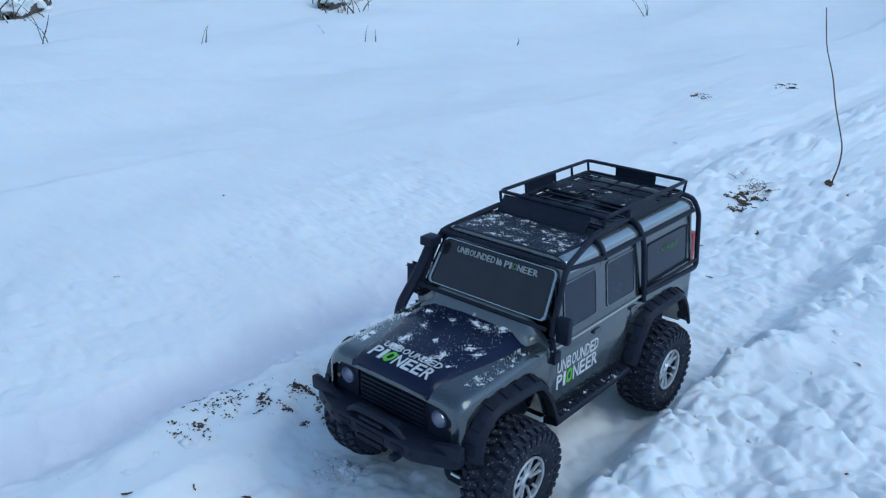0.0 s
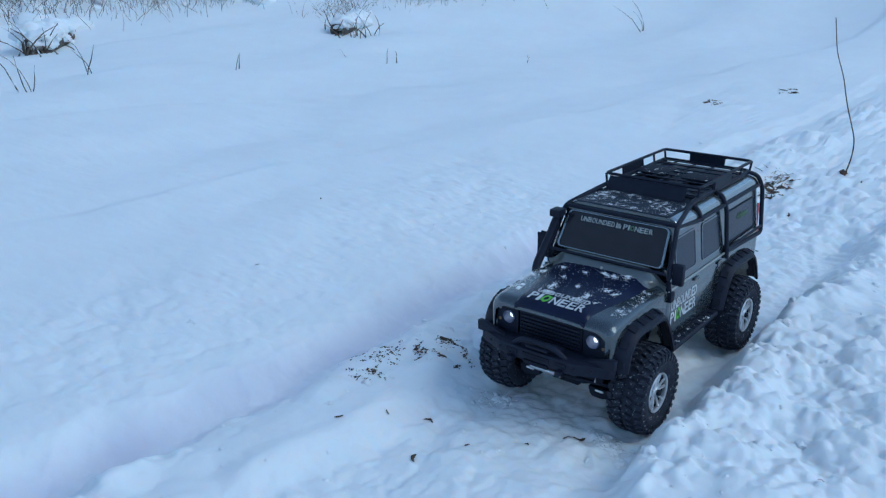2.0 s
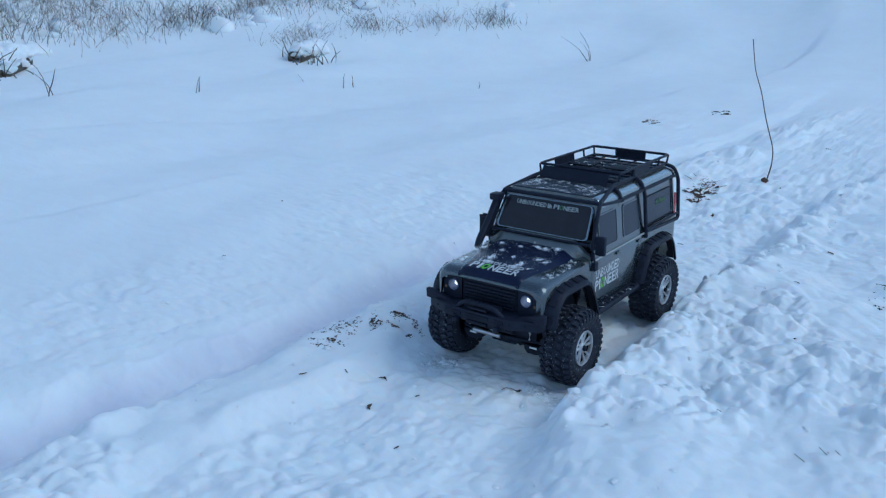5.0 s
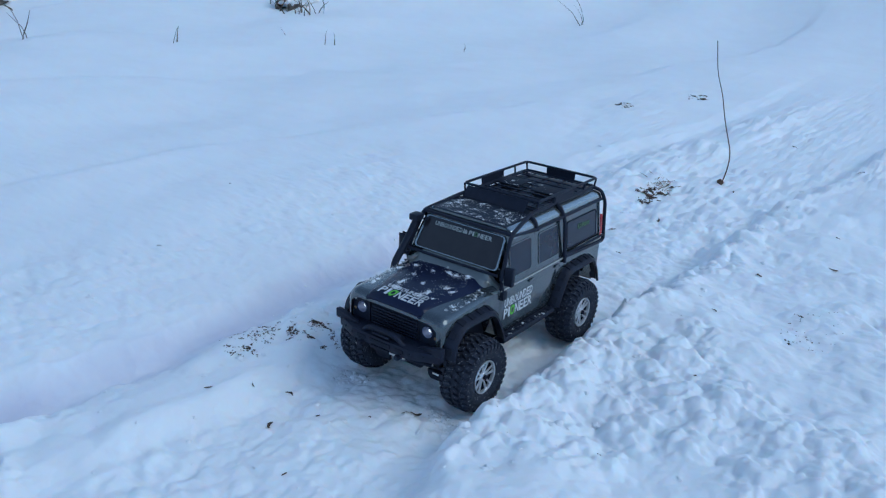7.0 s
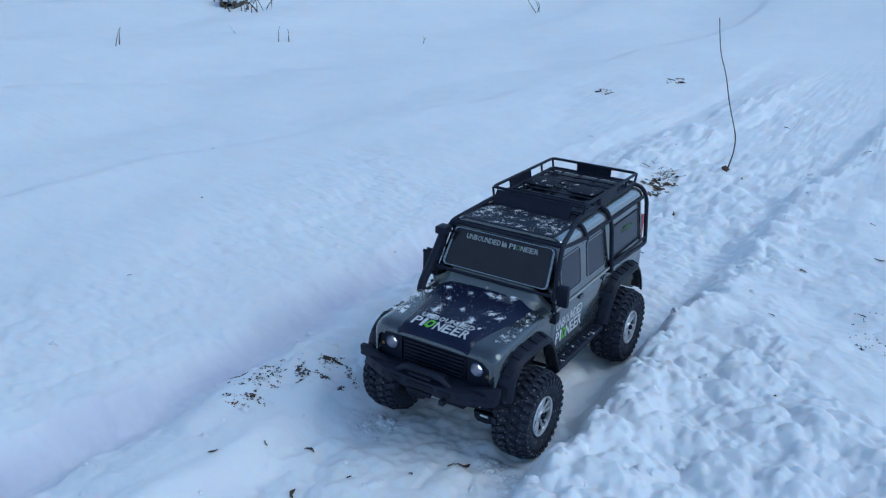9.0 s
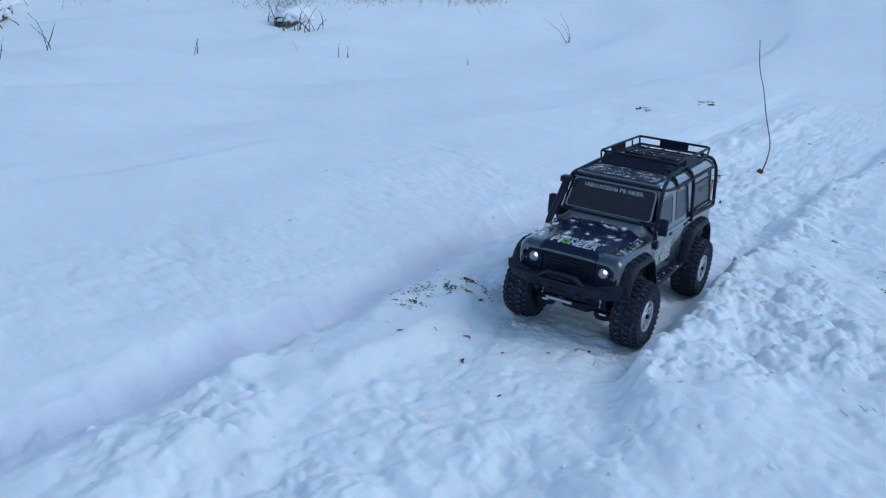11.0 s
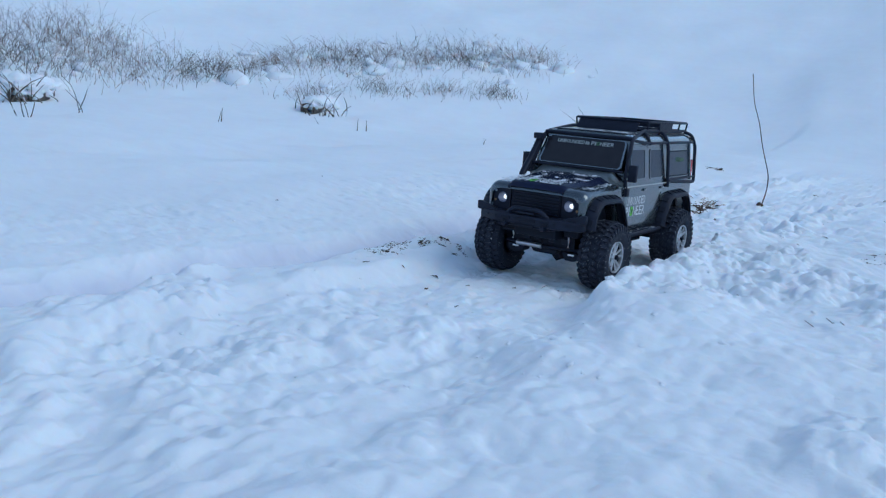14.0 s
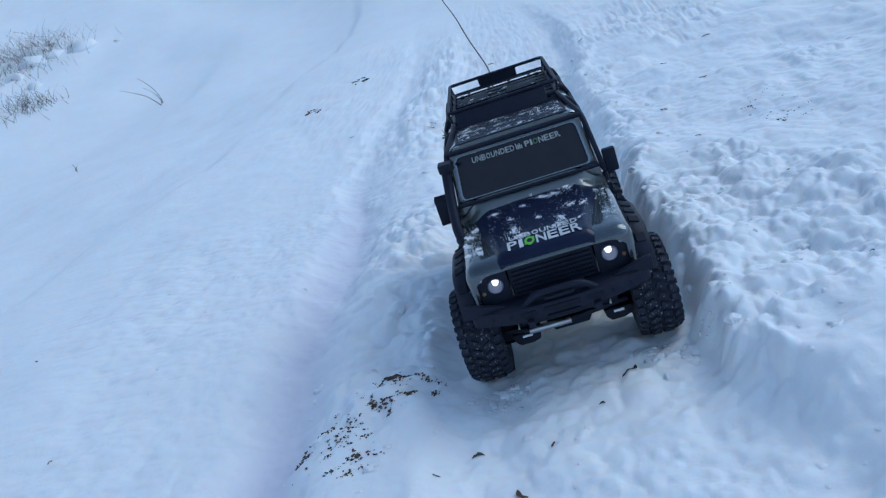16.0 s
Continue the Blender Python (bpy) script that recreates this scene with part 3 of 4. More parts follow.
# front face: grille, lamp panels, lamps
bm = bmesh.new()
box(bm, -0.0475, 0.0475, -0.2275, -0.215, 0.112, 0.1625, 0.0015)
grille = part("grille", bm, MATT, car, "black slatted grille", True)
for k in range(9):
    z = 0.1160 + k * 0.0052
    bm = bmesh.new()
    box(bm, -0.0445, 0.0445, -0.2300, -0.2265, z, z + 0.0026, 0.0006)
    part("slat", bm, BLACK, grille)
for sgn in (1, -1):
    c = Vector((sgn * 0.0635, -0.2330, 0.1405))
    hole, rim_pts = [], []
    for k in range(32):
        a = k * math.pi / 16
        dx, dz = math.cos(a), math.sin(a)
        hole.append((c.x + 0.0088 * dx, c.z + 0.0088 * dz))
        reach = min(((0.0825 if dx * sgn > 0 else 0.049) - 0.0635) * sgn / dx if abs(dx) > 1e-6 else 9, ((0.1575 if dz > 0 else 0.116) - c.z) / dz if abs(dz) > 1e-6 else 9)
        rim_pts.append((c.x + reach * dx, c.z + reach * dz))
    bm = bmesh.new()
    frame_ring(bm, rim_pts, hole, lambda u, v, off: Vector((u, -0.2255 - off, v)), -0.004, 0.003)
    panel = part("lamp_panel", bm, BLACK, car, "black headlamp panel")
    bm = bmesh.new()
    rings = []
    for r, y in ((0.0089, 0.010), (0.0090, 0.0030), (0.0086, 0.0022), (0.0080, 0.0026), (0.0079, 0.0075), (0.0072, 0.0125), (0.0056, 0.0165), (0.002, 0.0175)):
        rings.append([bm.verts.new(c + Vector((r * math.cos(k * math.pi / 12), y, r * math.sin(k * math.pi / 12)))) for k in range(24)])
    skin(bm, rings, True, False)
    lamp = part("headlamp", bm, LAMP, panel, "round headlamp, lit", True)
    bm = bmesh.new()
    rings = []
    for r, y in ((0.0040, 0.0172), (0.0038, 0.0120), (0.0027, 0.0105), (0.001, 0.0100)):
        rings.append([bm.verts.new(c + Vector((r * math.cos(k * math.pi / 8), y, r * math.sin(k * math.pi / 8)))) for k in range(16)])
    skin(bm, rings, True)
    part("bulb", bm, LED, panel, "glowing white headlamp bulb", True)
    for dx, dz in ((0.0145, 0.010), (0.0145, -0.006)):
        bm = bmesh.new()
        rings = [[bm.verts.new((c.x + sgn * dx + r * math.cos(k * math.pi / 6), y, c.z + dz + r * math.sin(k * math.pi / 6))) for k in range(12)]
                 for r, y in ((0.0024, -0.2275), (0.0022, -0.2295), (0.0012, -0.2300))]
        skin(bm, rings, True)
        part("side_lamp", bm, STEEL if dz > 0 else DEADLEAF, panel, "small indicator lamp", True)

# wheel-arch flares with slots
def build_flare(sgn, line):
    bm = bmesh.new()
    rings = []
    n = len(line)
    pts = bend([(0, y, z) for y, z in line], 0.02, 4)
    cy = sum(p.y for p in pts) / len(pts)
    for i, p in enumerate(pts):
        d = (pts[min(i + 1, len(pts) - 1)] - pts[max(i - 1, 0)]).normalized()
        o = Vector((0, -d.z, d.y))
        if (p - Vector((0, cy, 0.06))).dot(o) < 0:
            o = -o
        prof = ((0.0905, 0.0060), (0.0955, 0.0065), (0.1065, 0.0025), (0.1100, -0.0010), (0.1100, -0.0045), (0.1075, -0.0045), (0.1035, -0.0005), (0.0905, 0.0005))
        rings.append([bm.verts.new((sgn * x, p.y + o.y * h, p.z + o.z * h)) for x, h in prof])
    skin(bm, rings, True)
    fl = part("wheel_arch_flare", bm, BLACK, car, "black plastic wheel-arch flare", True)
    run = [0.0]
    for p, q in zip(pts, pts[1:]):
        run.append(run[-1] + (q - p).length)
    count = int(run[-1] / 0.021)
    for k in range(count):
        w = (k + 0.5) * run[-1] / count
        i = max(j for j in range(len(run) - 1) if run[j] <= w)
        d = (pts[i + 1] - pts[i]).normalized()
        p = pts[i] + d * (w - run[i])
        o = Vector((0, -d.z, d.y))
        if (p - Vector((0, cy, 0.06))).dot(o) < 0:
            o = -o
        m = Matrix((Vector((sgn, 0, 0)), d, o)).transposed().to_4x4()
        m.translation = Vector((sgn * 0.1005, p.y + o.y * 0.0052, p.z + o.z * 0.0052))
        bm = bmesh.new()
        box(bm, -0.0062, 0.0052, -0.0052, 0.0052, -0.0016, 0.0011, 0.0006, m @ Matrix.Rotation(radians(21), 4, "Y"))
        part("slot", bm, MATT, fl, "recessed dark slot")
    return fl


for sgn in (1, -1):
    build_flare(sgn, [(-0.223, 0.107), (-0.219, 0.132), (-0.198, 0.152), (-0.118, 0.151), (-0.096, 0.120), (-0.080, 0.086)])
    build_flare(sgn, [(0.086, 0.086), (0.098, 0.116), (0.118, 0.143), (0.208, 0.144), (0.226, 0.122), (0.238, 0.092)])
    # inner wheel wells
    for y0, y1, zt in ((-0.205, -0.088, 0.150), (0.080, 0.234, 0.140)):
        bm = bmesh.new()
        box(bm, sgn * 0.045, sgn * 0.072, y0, y1, 0.085, zt, 0.004)
        part("wheel_well", bm, MATT, car)
    # sill step
    bm = bmesh.new()
    prism(bm, [(0.088 * sgn, 0.076), (0.106 * sgn, 0.079), (0.1075 * sgn, 0.084), (0.1055 * sgn, 0.0875), (0.088 * sgn, 0.0875)], 1, -0.082, 0.078, 0.001)
    stepb = part("sill_step", bm, BLACK, car, "black side step with snow crumbs", True)
    for k in range(9):
        bm = bmesh.new()
        y = -0.07 + k * 0.0165
        box(bm, sgn * 0.0955, sgn * 0.1055, y, y + 0.004, 0.087, 0.0888, 0.0005)
        part("tread_bar", bm, BLACK, stepb)
    # mirrors
    bm = bmesh.new()
    box(bm, sgn * 0.096, sgn * 0.112, -0.083, -0.074, 0.178, 0.208, 0.003)
    mir = part("mirror", bm, BLACK, car, "black door mirror", True)
    bm = bmesh.new()
    tube(bm, [(sgn * 0.09, -0.072, 0.186), (sgn * 0.102, -0.077, 0.189)], 0.003)
    part("mirror_arm", bm, BLACK, mir)
    # tail lamp
    bm = bmesh.new()
    box(bm, sgn * 0.074, sgn * 0.0880, 0.254, 0.2735, 0.162, 0.208, 0.0025)
    part("tail_lamp", bm, RED, car, "red tail lamp", True)

# rear bumper and door
bm = bmesh.new()
prism(bm, [(-0.088, 0.252), (0.088, 0.252), (0.088, 0.264), (0.07, 0.276), (-0.07, 0.276), (-0.088, 0.264)], 2, 0.086, 0.104, 0.002)
part("rear_bumper", bm, BLACK, car, "", True)
bm = bmesh.new()
box(bm, -0.045, 0.045, 0.254, 0.2600, 0.110, 0.236, 0.002)
part("rear_door", bm, PAINT, car, "", True)

# front bumper with winch bay and hoop
bm = bmesh.new()
prism(bm, [(-0.099, -0.230), (-0.098, -0.243), (-0.056, -0.261), (0.056, -0.261), (0.098, -0.243), (0.099, -0.230), (0.06, -0.224), (-0.06, -0.224)],
      2, 0.103, 0.1195, 0.0045)
bumper = part("front_bumper", bm, BLACK, car, "black winch bumper", True)
bm = bmesh.new()
prism(bm, [(-0.046, -0.255), (0.046, -0.255), (0.054, -0.230), (-0.054, -0.230)], 2, 0.0985, 0.1065, 0.0025)
part("skid_plate", bm, BLACK, bumper, "", True)
for x in (-0.036, 0.036):
    bm = bmesh.new()
    box(bm, x - 0.004, x + 0.004, -0.268, -0.255, 0.0985, 0.1055, 0.002)
    part("shackle_mount", bm, BLACK, bumper, "", True)
for x0, x1, z0 in ((-0.020, 0.020, 0.1095), (-0.045, -0.028, 0.1095), (0.028, 0.045, 0.1095), (-0.018, 0.018, 0.0995)):
    bm = bmesh.new()
    box(bm, x0, x1, -0.2625, -0.259, z0, z0 + 0.0055, 0.001)
    part("slot_plate", bm, MATT, bumper)
bm = bmesh.new()
tube(bm, bend([(-0.042, -0.252, 0.115), (-0.026, -0.256, 0.130), (0.026, -0.256, 0.130), (0.042, -0.252, 0.115)], 0.012, 5), 0.0036, 10)
part("hoop", bm, BLACK, bumper, "", True)
bm = bmesh.new()
tube(bm, [(-0.03, -0.246, 0.122), (0.03, -0.246, 0.122)], 0.007, 12)
part("winch_drum", bm, BLACK, bumper, "", True)

for sgn in (1, -1):
    bm = bmesh.new()
    prism(bm, [(sgn * 0.058, 0.112), (sgn * 0.103, 0.117), (sgn * 0.1035, 0.131), (sgn * 0.096, 0.131), (sgn * 0.060, 0.1205)], 1, -0.246, -0.238, 0.0015)
    part("bumper_end", bm, BLACK, bumper, "", True)
    for x, z in ((0.055, 0.1125), (0.075, 0.1125), (0.040, 0.1085)):
        bm = bmesh.new()
        y = -0.2612 if x < 0.053 else -0.2612 + (x - 0.052) * 0.396
        rings = [[bm.verts.new((sgn * x + r * math.cos(k * math.pi / 3), y + dy, z + r * math.sin(k * math.pi / 3))) for k in range(6)] for r, dy in ((0.0020, 0.001), (0.0020, -0.0014))]
        skin(bm, rings, True)
        part("bolt", bm, MATT, bumper)
for dz in (0.1235, 0.1345):
    bm = bmesh.new()
    tube(bm, [(-0.016, -0.2585, dz - 0.011), (0.016, -0.2585, dz - 0.011)], 0.0022, 8)
    part("fairlead_roller", bm, STEEL if dz < 0.13 else BLACK, bumper)

# underside: chassis, axles, links
bm = bmesh.new()
box(bm, -0.040, 0.040, -0.225, 0.24, 0.080, 0.105, 0.004)
part("chassis", bm, MATT, car)
for y in (-0.1565, 0.1565):
    bm = bmesh.new()
    tube(bm, [(-0.088, y, 0.0575), (0.088, y, 0.0575)], 0.0085, 12)
    ax = part("axle", bm, MATT, car, "", True)
    bm = bmesh.new()
    blob(bm, (0.018, y, 0.056), 0.026, 0.9, 5, 2)
    part("differential", bm, MATT, ax, "", True)
    for sgn in (1, -1):
        bm = bmesh.new()
        tube(bm, [(sgn * 0.060, y + 0.016, 0.062), (sgn * 0.052, y + 0.028, 0.135)], 0.0075, 10)
        part("shock_absorber", bm, BLACK, ax, "", True)
        bm = bmesh.new()
        box(bm, sgn * 0.066, sgn * 0.082, y - 0.013, y + 0.013, 0.040, 0.075, 0.003)
        part("knuckle", bm, MATT, ax, "", True)
# servo tray, link mounts and skid under the front axle
bm = bmesh.new()
box(bm, -0.058, 0.062, -0.192, -0.168, 0.064, 0.084, 0.002)
tray = part("servo_tray", bm, MATT, car, "", True)
for x in (-0.030, -0.008, 0.020, 0.044):
    bm = bmesh.new()
    box(bm, x - 0.007, x + 0.007, -0.1945, -0.190, 0.070, 0.080, 0.0012)
    part("servo_lug", bm, BLACK, tray)
for x in (-0.049, 0.059):
    bm = bmesh.new()
    prism(bm, [(x - 0.017, 0.058), (x + 0.017, 0.058), (x + 0.014, 0.047), (x + 0.004, 0.044), (x - 0.010, 0.044), (x - 0.015, 0.049)], 1, -0.196, -0.172, 0.0012)
    part("link_mount", bm, MATT, car, "", True)
    bm = bmesh.new()
    box(bm, x - 0.006, x + 0.006, -0.1972, -0.195, 0.0535, 0.0562, 0.0005)
    part("snow_clot", bm, FROST, car, "packed snow on a link mount")
bm = bmesh.new()
prism(bm, [(-0.024, 0.0575), (0.030, 0.0575), (0.024, 0.0485), (-0.016, 0.0485)], 1, -0.190, -0.150, 0.0015)
part("axle_skid", bm, MATT, car, "", True)
for x, z0, z1 in ((0.052, 0.066, 0.088), (-0.056, 0.066, 0.082)):
    bm = bmesh.new()
    tube(bm, [(x, -0.196, z0), (x + 0.001, -0.1965, (z0 + z1) / 2), (x - 0.001, -0.196, z1)], 0.0016, 6)
    part("bright_pin", bm, STEEL, car)
bm = bmesh.new()
tube(bm, [(-0.072, -0.187, 0.062), (-0.043, -0.199, 0.062)], 0.003, 8)
part("steering_link", bm, BLACK, car)
bm = bmesh.new()
tube(bm, [(0.002, -0.199, 0.062), (0.072, -0.187, 0.062)], 0.003, 8)
part("steering_link", bm, BLACK, car)
bm = bmesh.new()
tube(bm, [(-0.045, -0.200, 0.062), (0.004, -0.200, 0.062)], 0.0042, 10)
part("steering_rod", bm, STEEL, car, "bright steel steering rod", True)


# ---- wheels ----
def build_wheel():
    bm = bmesh.new()
    revolve(bm, [(-0.020, 0.0245), (0.0150, 0.0245), (0.0158, 0.0225), (0.0158, 0.006), (-0.020, 0.006)], 32, (0, 0, 0))
    wheel = part("wheel", bm, MATT, car, "black knobbly wheel with bright split-spoke rim", True)
    bm = bmesh.new()
    revolve(bm, [(-0.017, 0.0252), (-0.0222, 0.030), (-0.0250, 0.041), (-0.0250, 0.048), (-0.0225, 0.0530), (-0.012, 0.0558), (0, 0.0562),
                 (0.012, 0.0558), (0.0225, 0.0530), (0.0250, 0.048), (0.0250, 0.041), (0.0222, 0.030), (0.017, 0.0252)], 56, (0, 0, 0))
    part("tyre", bm, RUBBER, wheel, "black rubber tyre with chunky lugs", True)
    n = 32
    lugs = {}
    for row, (xc, w, rr, shift, skew, ln) in enumerate(((-0.0190, 0.0080, 0.0550, 0.0, 8, 0.0062), (-0.0073, 0.0098, 0.0578, 0.5, 24, 0.0064),
                                                         (0.0073, 0.0098, 0.0578, 0.0, -24, 0.0064), (0.0190, 0.0080, 0.0550, 0.5, -8, 0.0062))):
        bm = bmesh.new()
        tilt = 20 if xc > 0.015 else (-20 if xc < -0.015 else 0)
        m = Matrix.Translation((xc, 0, rr)) @ Matrix.Rotation(radians(tilt), 4, "Y") @ Matrix.Rotation(radians(skew), 4, "Z")
        box(bm, -w / 2, w / 2, -ln / 2, ln / 2, -0.004, 0.0022, 0.0, m)
        first = part("lug", bm, RUBBER, wheel)
        for k in range(n):
            lug = first if k == 0 else new("lug", first.data)
            lug.parent = wheel
            lug.matrix_basis = Matrix.Rotation(2 * math.pi * (k + shift) / n, 4, "X")
    bm = bmesh.new()
    box(bm, 0.0225, 0.0260, -0.0026, 0.0026, 0.0435, 0.0535, 0.0)
    first = part("side_lug", bm, RUBBER, wheel)
    for k in range(n):
        lug = first if k == 0 else new("side_lug", first.data)
        lug.parent = wheel
        lug.matrix_basis = Matrix.Rotation(2 * math.pi * k / n, 4, "X")
    bm = bmesh.new()
    revolve(bm, [(0.0165, 0.0285), (0.0215, 0.0312), (0.0228, 0.0305), (0.0222, 0.0283), (0.0185, 0.0278), (0.0165, 0.0285)], 40, (0, 0, 0))
    for k in range(5):
        for da in (-0.24, 0.24):
            a0, a1 = k * math.pi * 0.4 + da * 1.2, k * math.pi * 0.4 + da
            p0 = Vector((0.017, 0.0075 * math.cos(a0), 0.0075 * math.sin(a0)))
            p1 = Vector((0.0190, 0.0275 * math.cos(a1), 0.0275 * math.sin(a1)))
            d = (p1 - p0).normalized()
            s = d.cross(Vector((1, 0, 0))).normalized()
            vs = []
            for p, w in ((p0, 0.0016), (p1, 0.0023)):
                for dx in (0.0016, -0.0004):
                    for q in (-1, 1):
                        vs.append(bm.verts.new(p + s * w * q * (0.75 if dx > 0 else 1) + Vector((dx, 0, 0))))
            for f in ((0, 1, 5, 4), (2, 6, 7, 3), (0, 4, 6, 2), (1, 3, 7, 5), (0, 2, 3, 1), (4, 5, 7, 6)):
                bm.faces.new([vs[i] for i in f])
    revolve(bm, [(0.012, 0.0095), (0.0185, 0.009), (0.0205, 0.0075), (0.0205, 0.004)], 20, (0, 0, 0))
    bmesh.ops.scale(bm, vec=(1, 0.87, 0.87), verts=bm.verts)
    part("rim", bm, CHROME, wheel, "bright chromed split-spoke rim", True)
    bm = bmesh.new()
    revolve(bm, [(0.016, 0.0042), (0.0235, 0.0042), (0.0245, 0.0034), (0.0245, 0.0005)], 6, (0, 0, 0), True)
    part("wheel_nut", bm, MATT, wheel)
    return wheel


wheel = build_wheel()
wheel.matrix_basis = pose(0.1015, -0.1565, 0.0575, 14, 0, 0)
for m in (pose(0.1015, 0.1565, 0.0575, 40), pose(-0.1015, -0.1565, 0.0575, 25, 0, 180), pose(-0.1015, 0.1565, 0.0575, 60, 0, 180)):
    w2 = copy_thing(wheel, m)
    w2.parent = car

# ---- tube cage ----
def cage(pts, r=0.0032, rr=0.01):
    bm = bmesh.new()
    tube(bm, bend(pts, rr, 4), r, 8)
    return part("cage_tube", bm, BLACK, car, "black exterior cage tube", True)


cage([(-0.0865, -0.0545, 0.2515), (0.0865, -0.0545, 0.2515)])
cage([(-0.0895, -0.0915, 0.1945), (0.0895, -0.0915, 0.1945)], 0.0024)
for s in (1, -1):
    cage([(s * 0.094, -0.078, 0.160), (s * 0.0935, -0.086, 0.186), (s * 0.0865, -0.0545, 0.2515), (s * 0.072, 0.026, 0.2645), (s * 0.072, 0.225, 0.2645)], 0.0034)
    bm = bmesh.new()
    box(bm, s * 0.091, s * 0.099, -0.084, -0.072, 0.152, 0.166, 0.0015)
    part("cage_foot", bm, BLACK, car, "", True)
    cage([(s * 0.0868, -0.053, 0.2495), (s * 0.0895, 0.006, 0.2440), (s * 0.0895, 0.250, 0.2440)], 0.0026)
    cage([(s * 0.070, 0.020, 0.2625), (s * 0.083, 0.020, 0.2575), (s * 0.0905, 0.020, 0.2405)], 0.0034)
    cage([(s * 0.070, 0.106, 0.2635), (s * 0.084, 0.106, 0.2585), (s * 0.0920, 0.108, 0.239), (s * 0.0975, 0.114, 0.160)], 0.0034)
    cage([(s * 0.070, 0.246, 0.2635), (s * 0.084, 0.254, 0.2585), (s * 0.0920, 0.260, 0.239), (s * 0.0975, 0.261, 0.163), (s * 0.0975, 0.114, 0.1715)], 0.0034)
    cage([(s * 0.0975, 0.114, 0.1745), (s * 0.0975, 0.260, 0.1745)], 0.0022)

# ---- roof rack ----
rack = tagged(new("roof_rack"), "black roof rack basket with slatted floor", "roof rack")
RX, RY0, RY1, RZ0, RZ1 = 0.0745, 0.042, 0.248, 0.2655, 0.2810


def rod(name, pts, r=0.0021, rr=0.006, label=""):
    bm = bmesh.new()
    tube(bm, bend(pts, rr, 3), r, 8)
    return part(name, bm, BLACK, rack, label, True)


loop = [(-RX, 0.13), (-RX, RY0), (RX, RY0), (RX, RY1), (-RX, RY1), (-RX, 0.13)]
rod("upper_rail", [(x, y, RZ1) for x, y in loop], 0.0024, 0.008)
rod("lower_rail", [(x * 0.97, y, RZ0) for x, y in loop], 0.0022, 0.008)
for x, y in ((-RX, RY0), (RX, RY0), (-RX, RY1), (RX, RY1), (-RX, 0.096), (-RX, 0.163), (-RX, 0.205), (RX, 0.096), (RX, 0.163), (RX, 0.205), (-0.028, RY1), (0.030, RY1)):
    rod("post", [(x * 0.97, y, RZ0), (x, y, RZ1)], 0.0018)
for x in (-RX, RX):
    bm = bmesh.new()
    box(bm, x - 0.0009, x + 0.0009, 0.098, 0.161, RZ0, RZ1, 0.0004)
    part("side_plate", bm, BLACK, rack)
bm = bmesh.new()
box(bm, -0.028, 0.030, RY1 - 0.0009, RY1 + 0.0009, RZ0, RZ1, 0.0004)
part("rear_plate", bm, BLACK, rack)
bm = bmesh.new()
prism(bm, [(0.0270, 0.2615), (0.0400, 0.2790), (0.0415, 0.2780), (0.0290, 0.2610)], 0, -0.0665, 0.0570, 0.0004)
part("wind_deflector", bm, BLACK, rack, "flat black wind deflector", True)
for k in range(9):
    y = 0.054 + k * 0.0229
    bm = bmesh.new()
    box(bm, -0.073, 0.073, y - 0.0022, y + 0.0022, 0.2648, 0.2664, 0.0004)
    part("floor_slat", bm, BLACK, rack)
for x in (-0.048, -0.016, 0.016, 0.048):
    bm = bmesh.new()
    box(bm, x - 0.0022, x + 0.0022, RY0, RY1, 0.2632, 0.2646, 0.0004)
    part("floor_bar", bm, BLACK, rack)
for x0, x1, y0, y1 in ((-0.066, -0.020, 0.128, 0.180), (0.008, 0.052, 0.128, 0.172)):
    bm = bmesh.new()
    box(bm, x0, x1, y0, y1, 0.2668, 0.2690, 0.0008)
    part("floor_plate", bm, MATT, rack, "flat black carrier plate", True)
for x in (-0.06, 0.06):
    for y in (0.053, 0.145, 0.232):
        bm = bmesh.new()
        box(bm, x - 0.003, x + 0.003, y - 0.003, y + 0.003, 0.2565, 0.2640, 0.0006)
        part("rack_foot", bm, BLACK, rack)

# ---- snorkel ----
bm = bmesh.new()
tube(bm, bend([(-0.090, -0.126, 0.152), (-0.0955, -0.116, 0.172), (-0.0945, -0.086, 0.205), (-0.0905, -0.066, 0.241)], 0.012, 4), 0.0062, 10)
snork = part("snorkel", bm, BLACK, car, "black intake snorkel", True)
bm = bmesh.new()
box(bm, -0.0985, -0.0815, -0.080, -0.060, 0.237, 0.248, 0.002)
part("snorkel_head", bm, BLACK, snork, "", True)
# wiper, washer and antenna stub
bm = bmesh.new()
blob(bm, (-0.074, -0.062, 0.2405), 0.005, 1.0, 4, 1)
part("wiper_pivot", bm, MATT, car)
bm = bmesh.new()
tube(bm, [(0.0, -0.100, 0.181), (0.0, -0.097, 0.1865)], 0.002, 6)
part("washer_jet", bm, TRIM, car)


# ---- printed lettering and marks ----
def glyph(ch):
    """The faces of one heavy capital, scaled into a unit square."""
    cu = bpy.data.curves.new("letter", "FONT")
    cu.body, cu.offset, cu.resolution_u = ch, 0.014, 2
    ob = bpy.data.objects.new("letter", cu)
    scene.collection.objects.link(ob)
    me = bpy.data.meshes.new_from_object(ob.evaluated_get(bpy.context.evaluated_depsgraph_get()))
    co = np.array([v.co[:2] for v in me.vertices])
    lo, hi = co.min(0), co.max(0)
    co = (co - lo) / (hi - lo)
    faces = [list(p.vertices) for p in me.polygons]
    bpy.data.objects.remove(ob)
    bpy.data.curves.remove(cu)
    bpy.data.meshes.remove(me)
    return co, faces


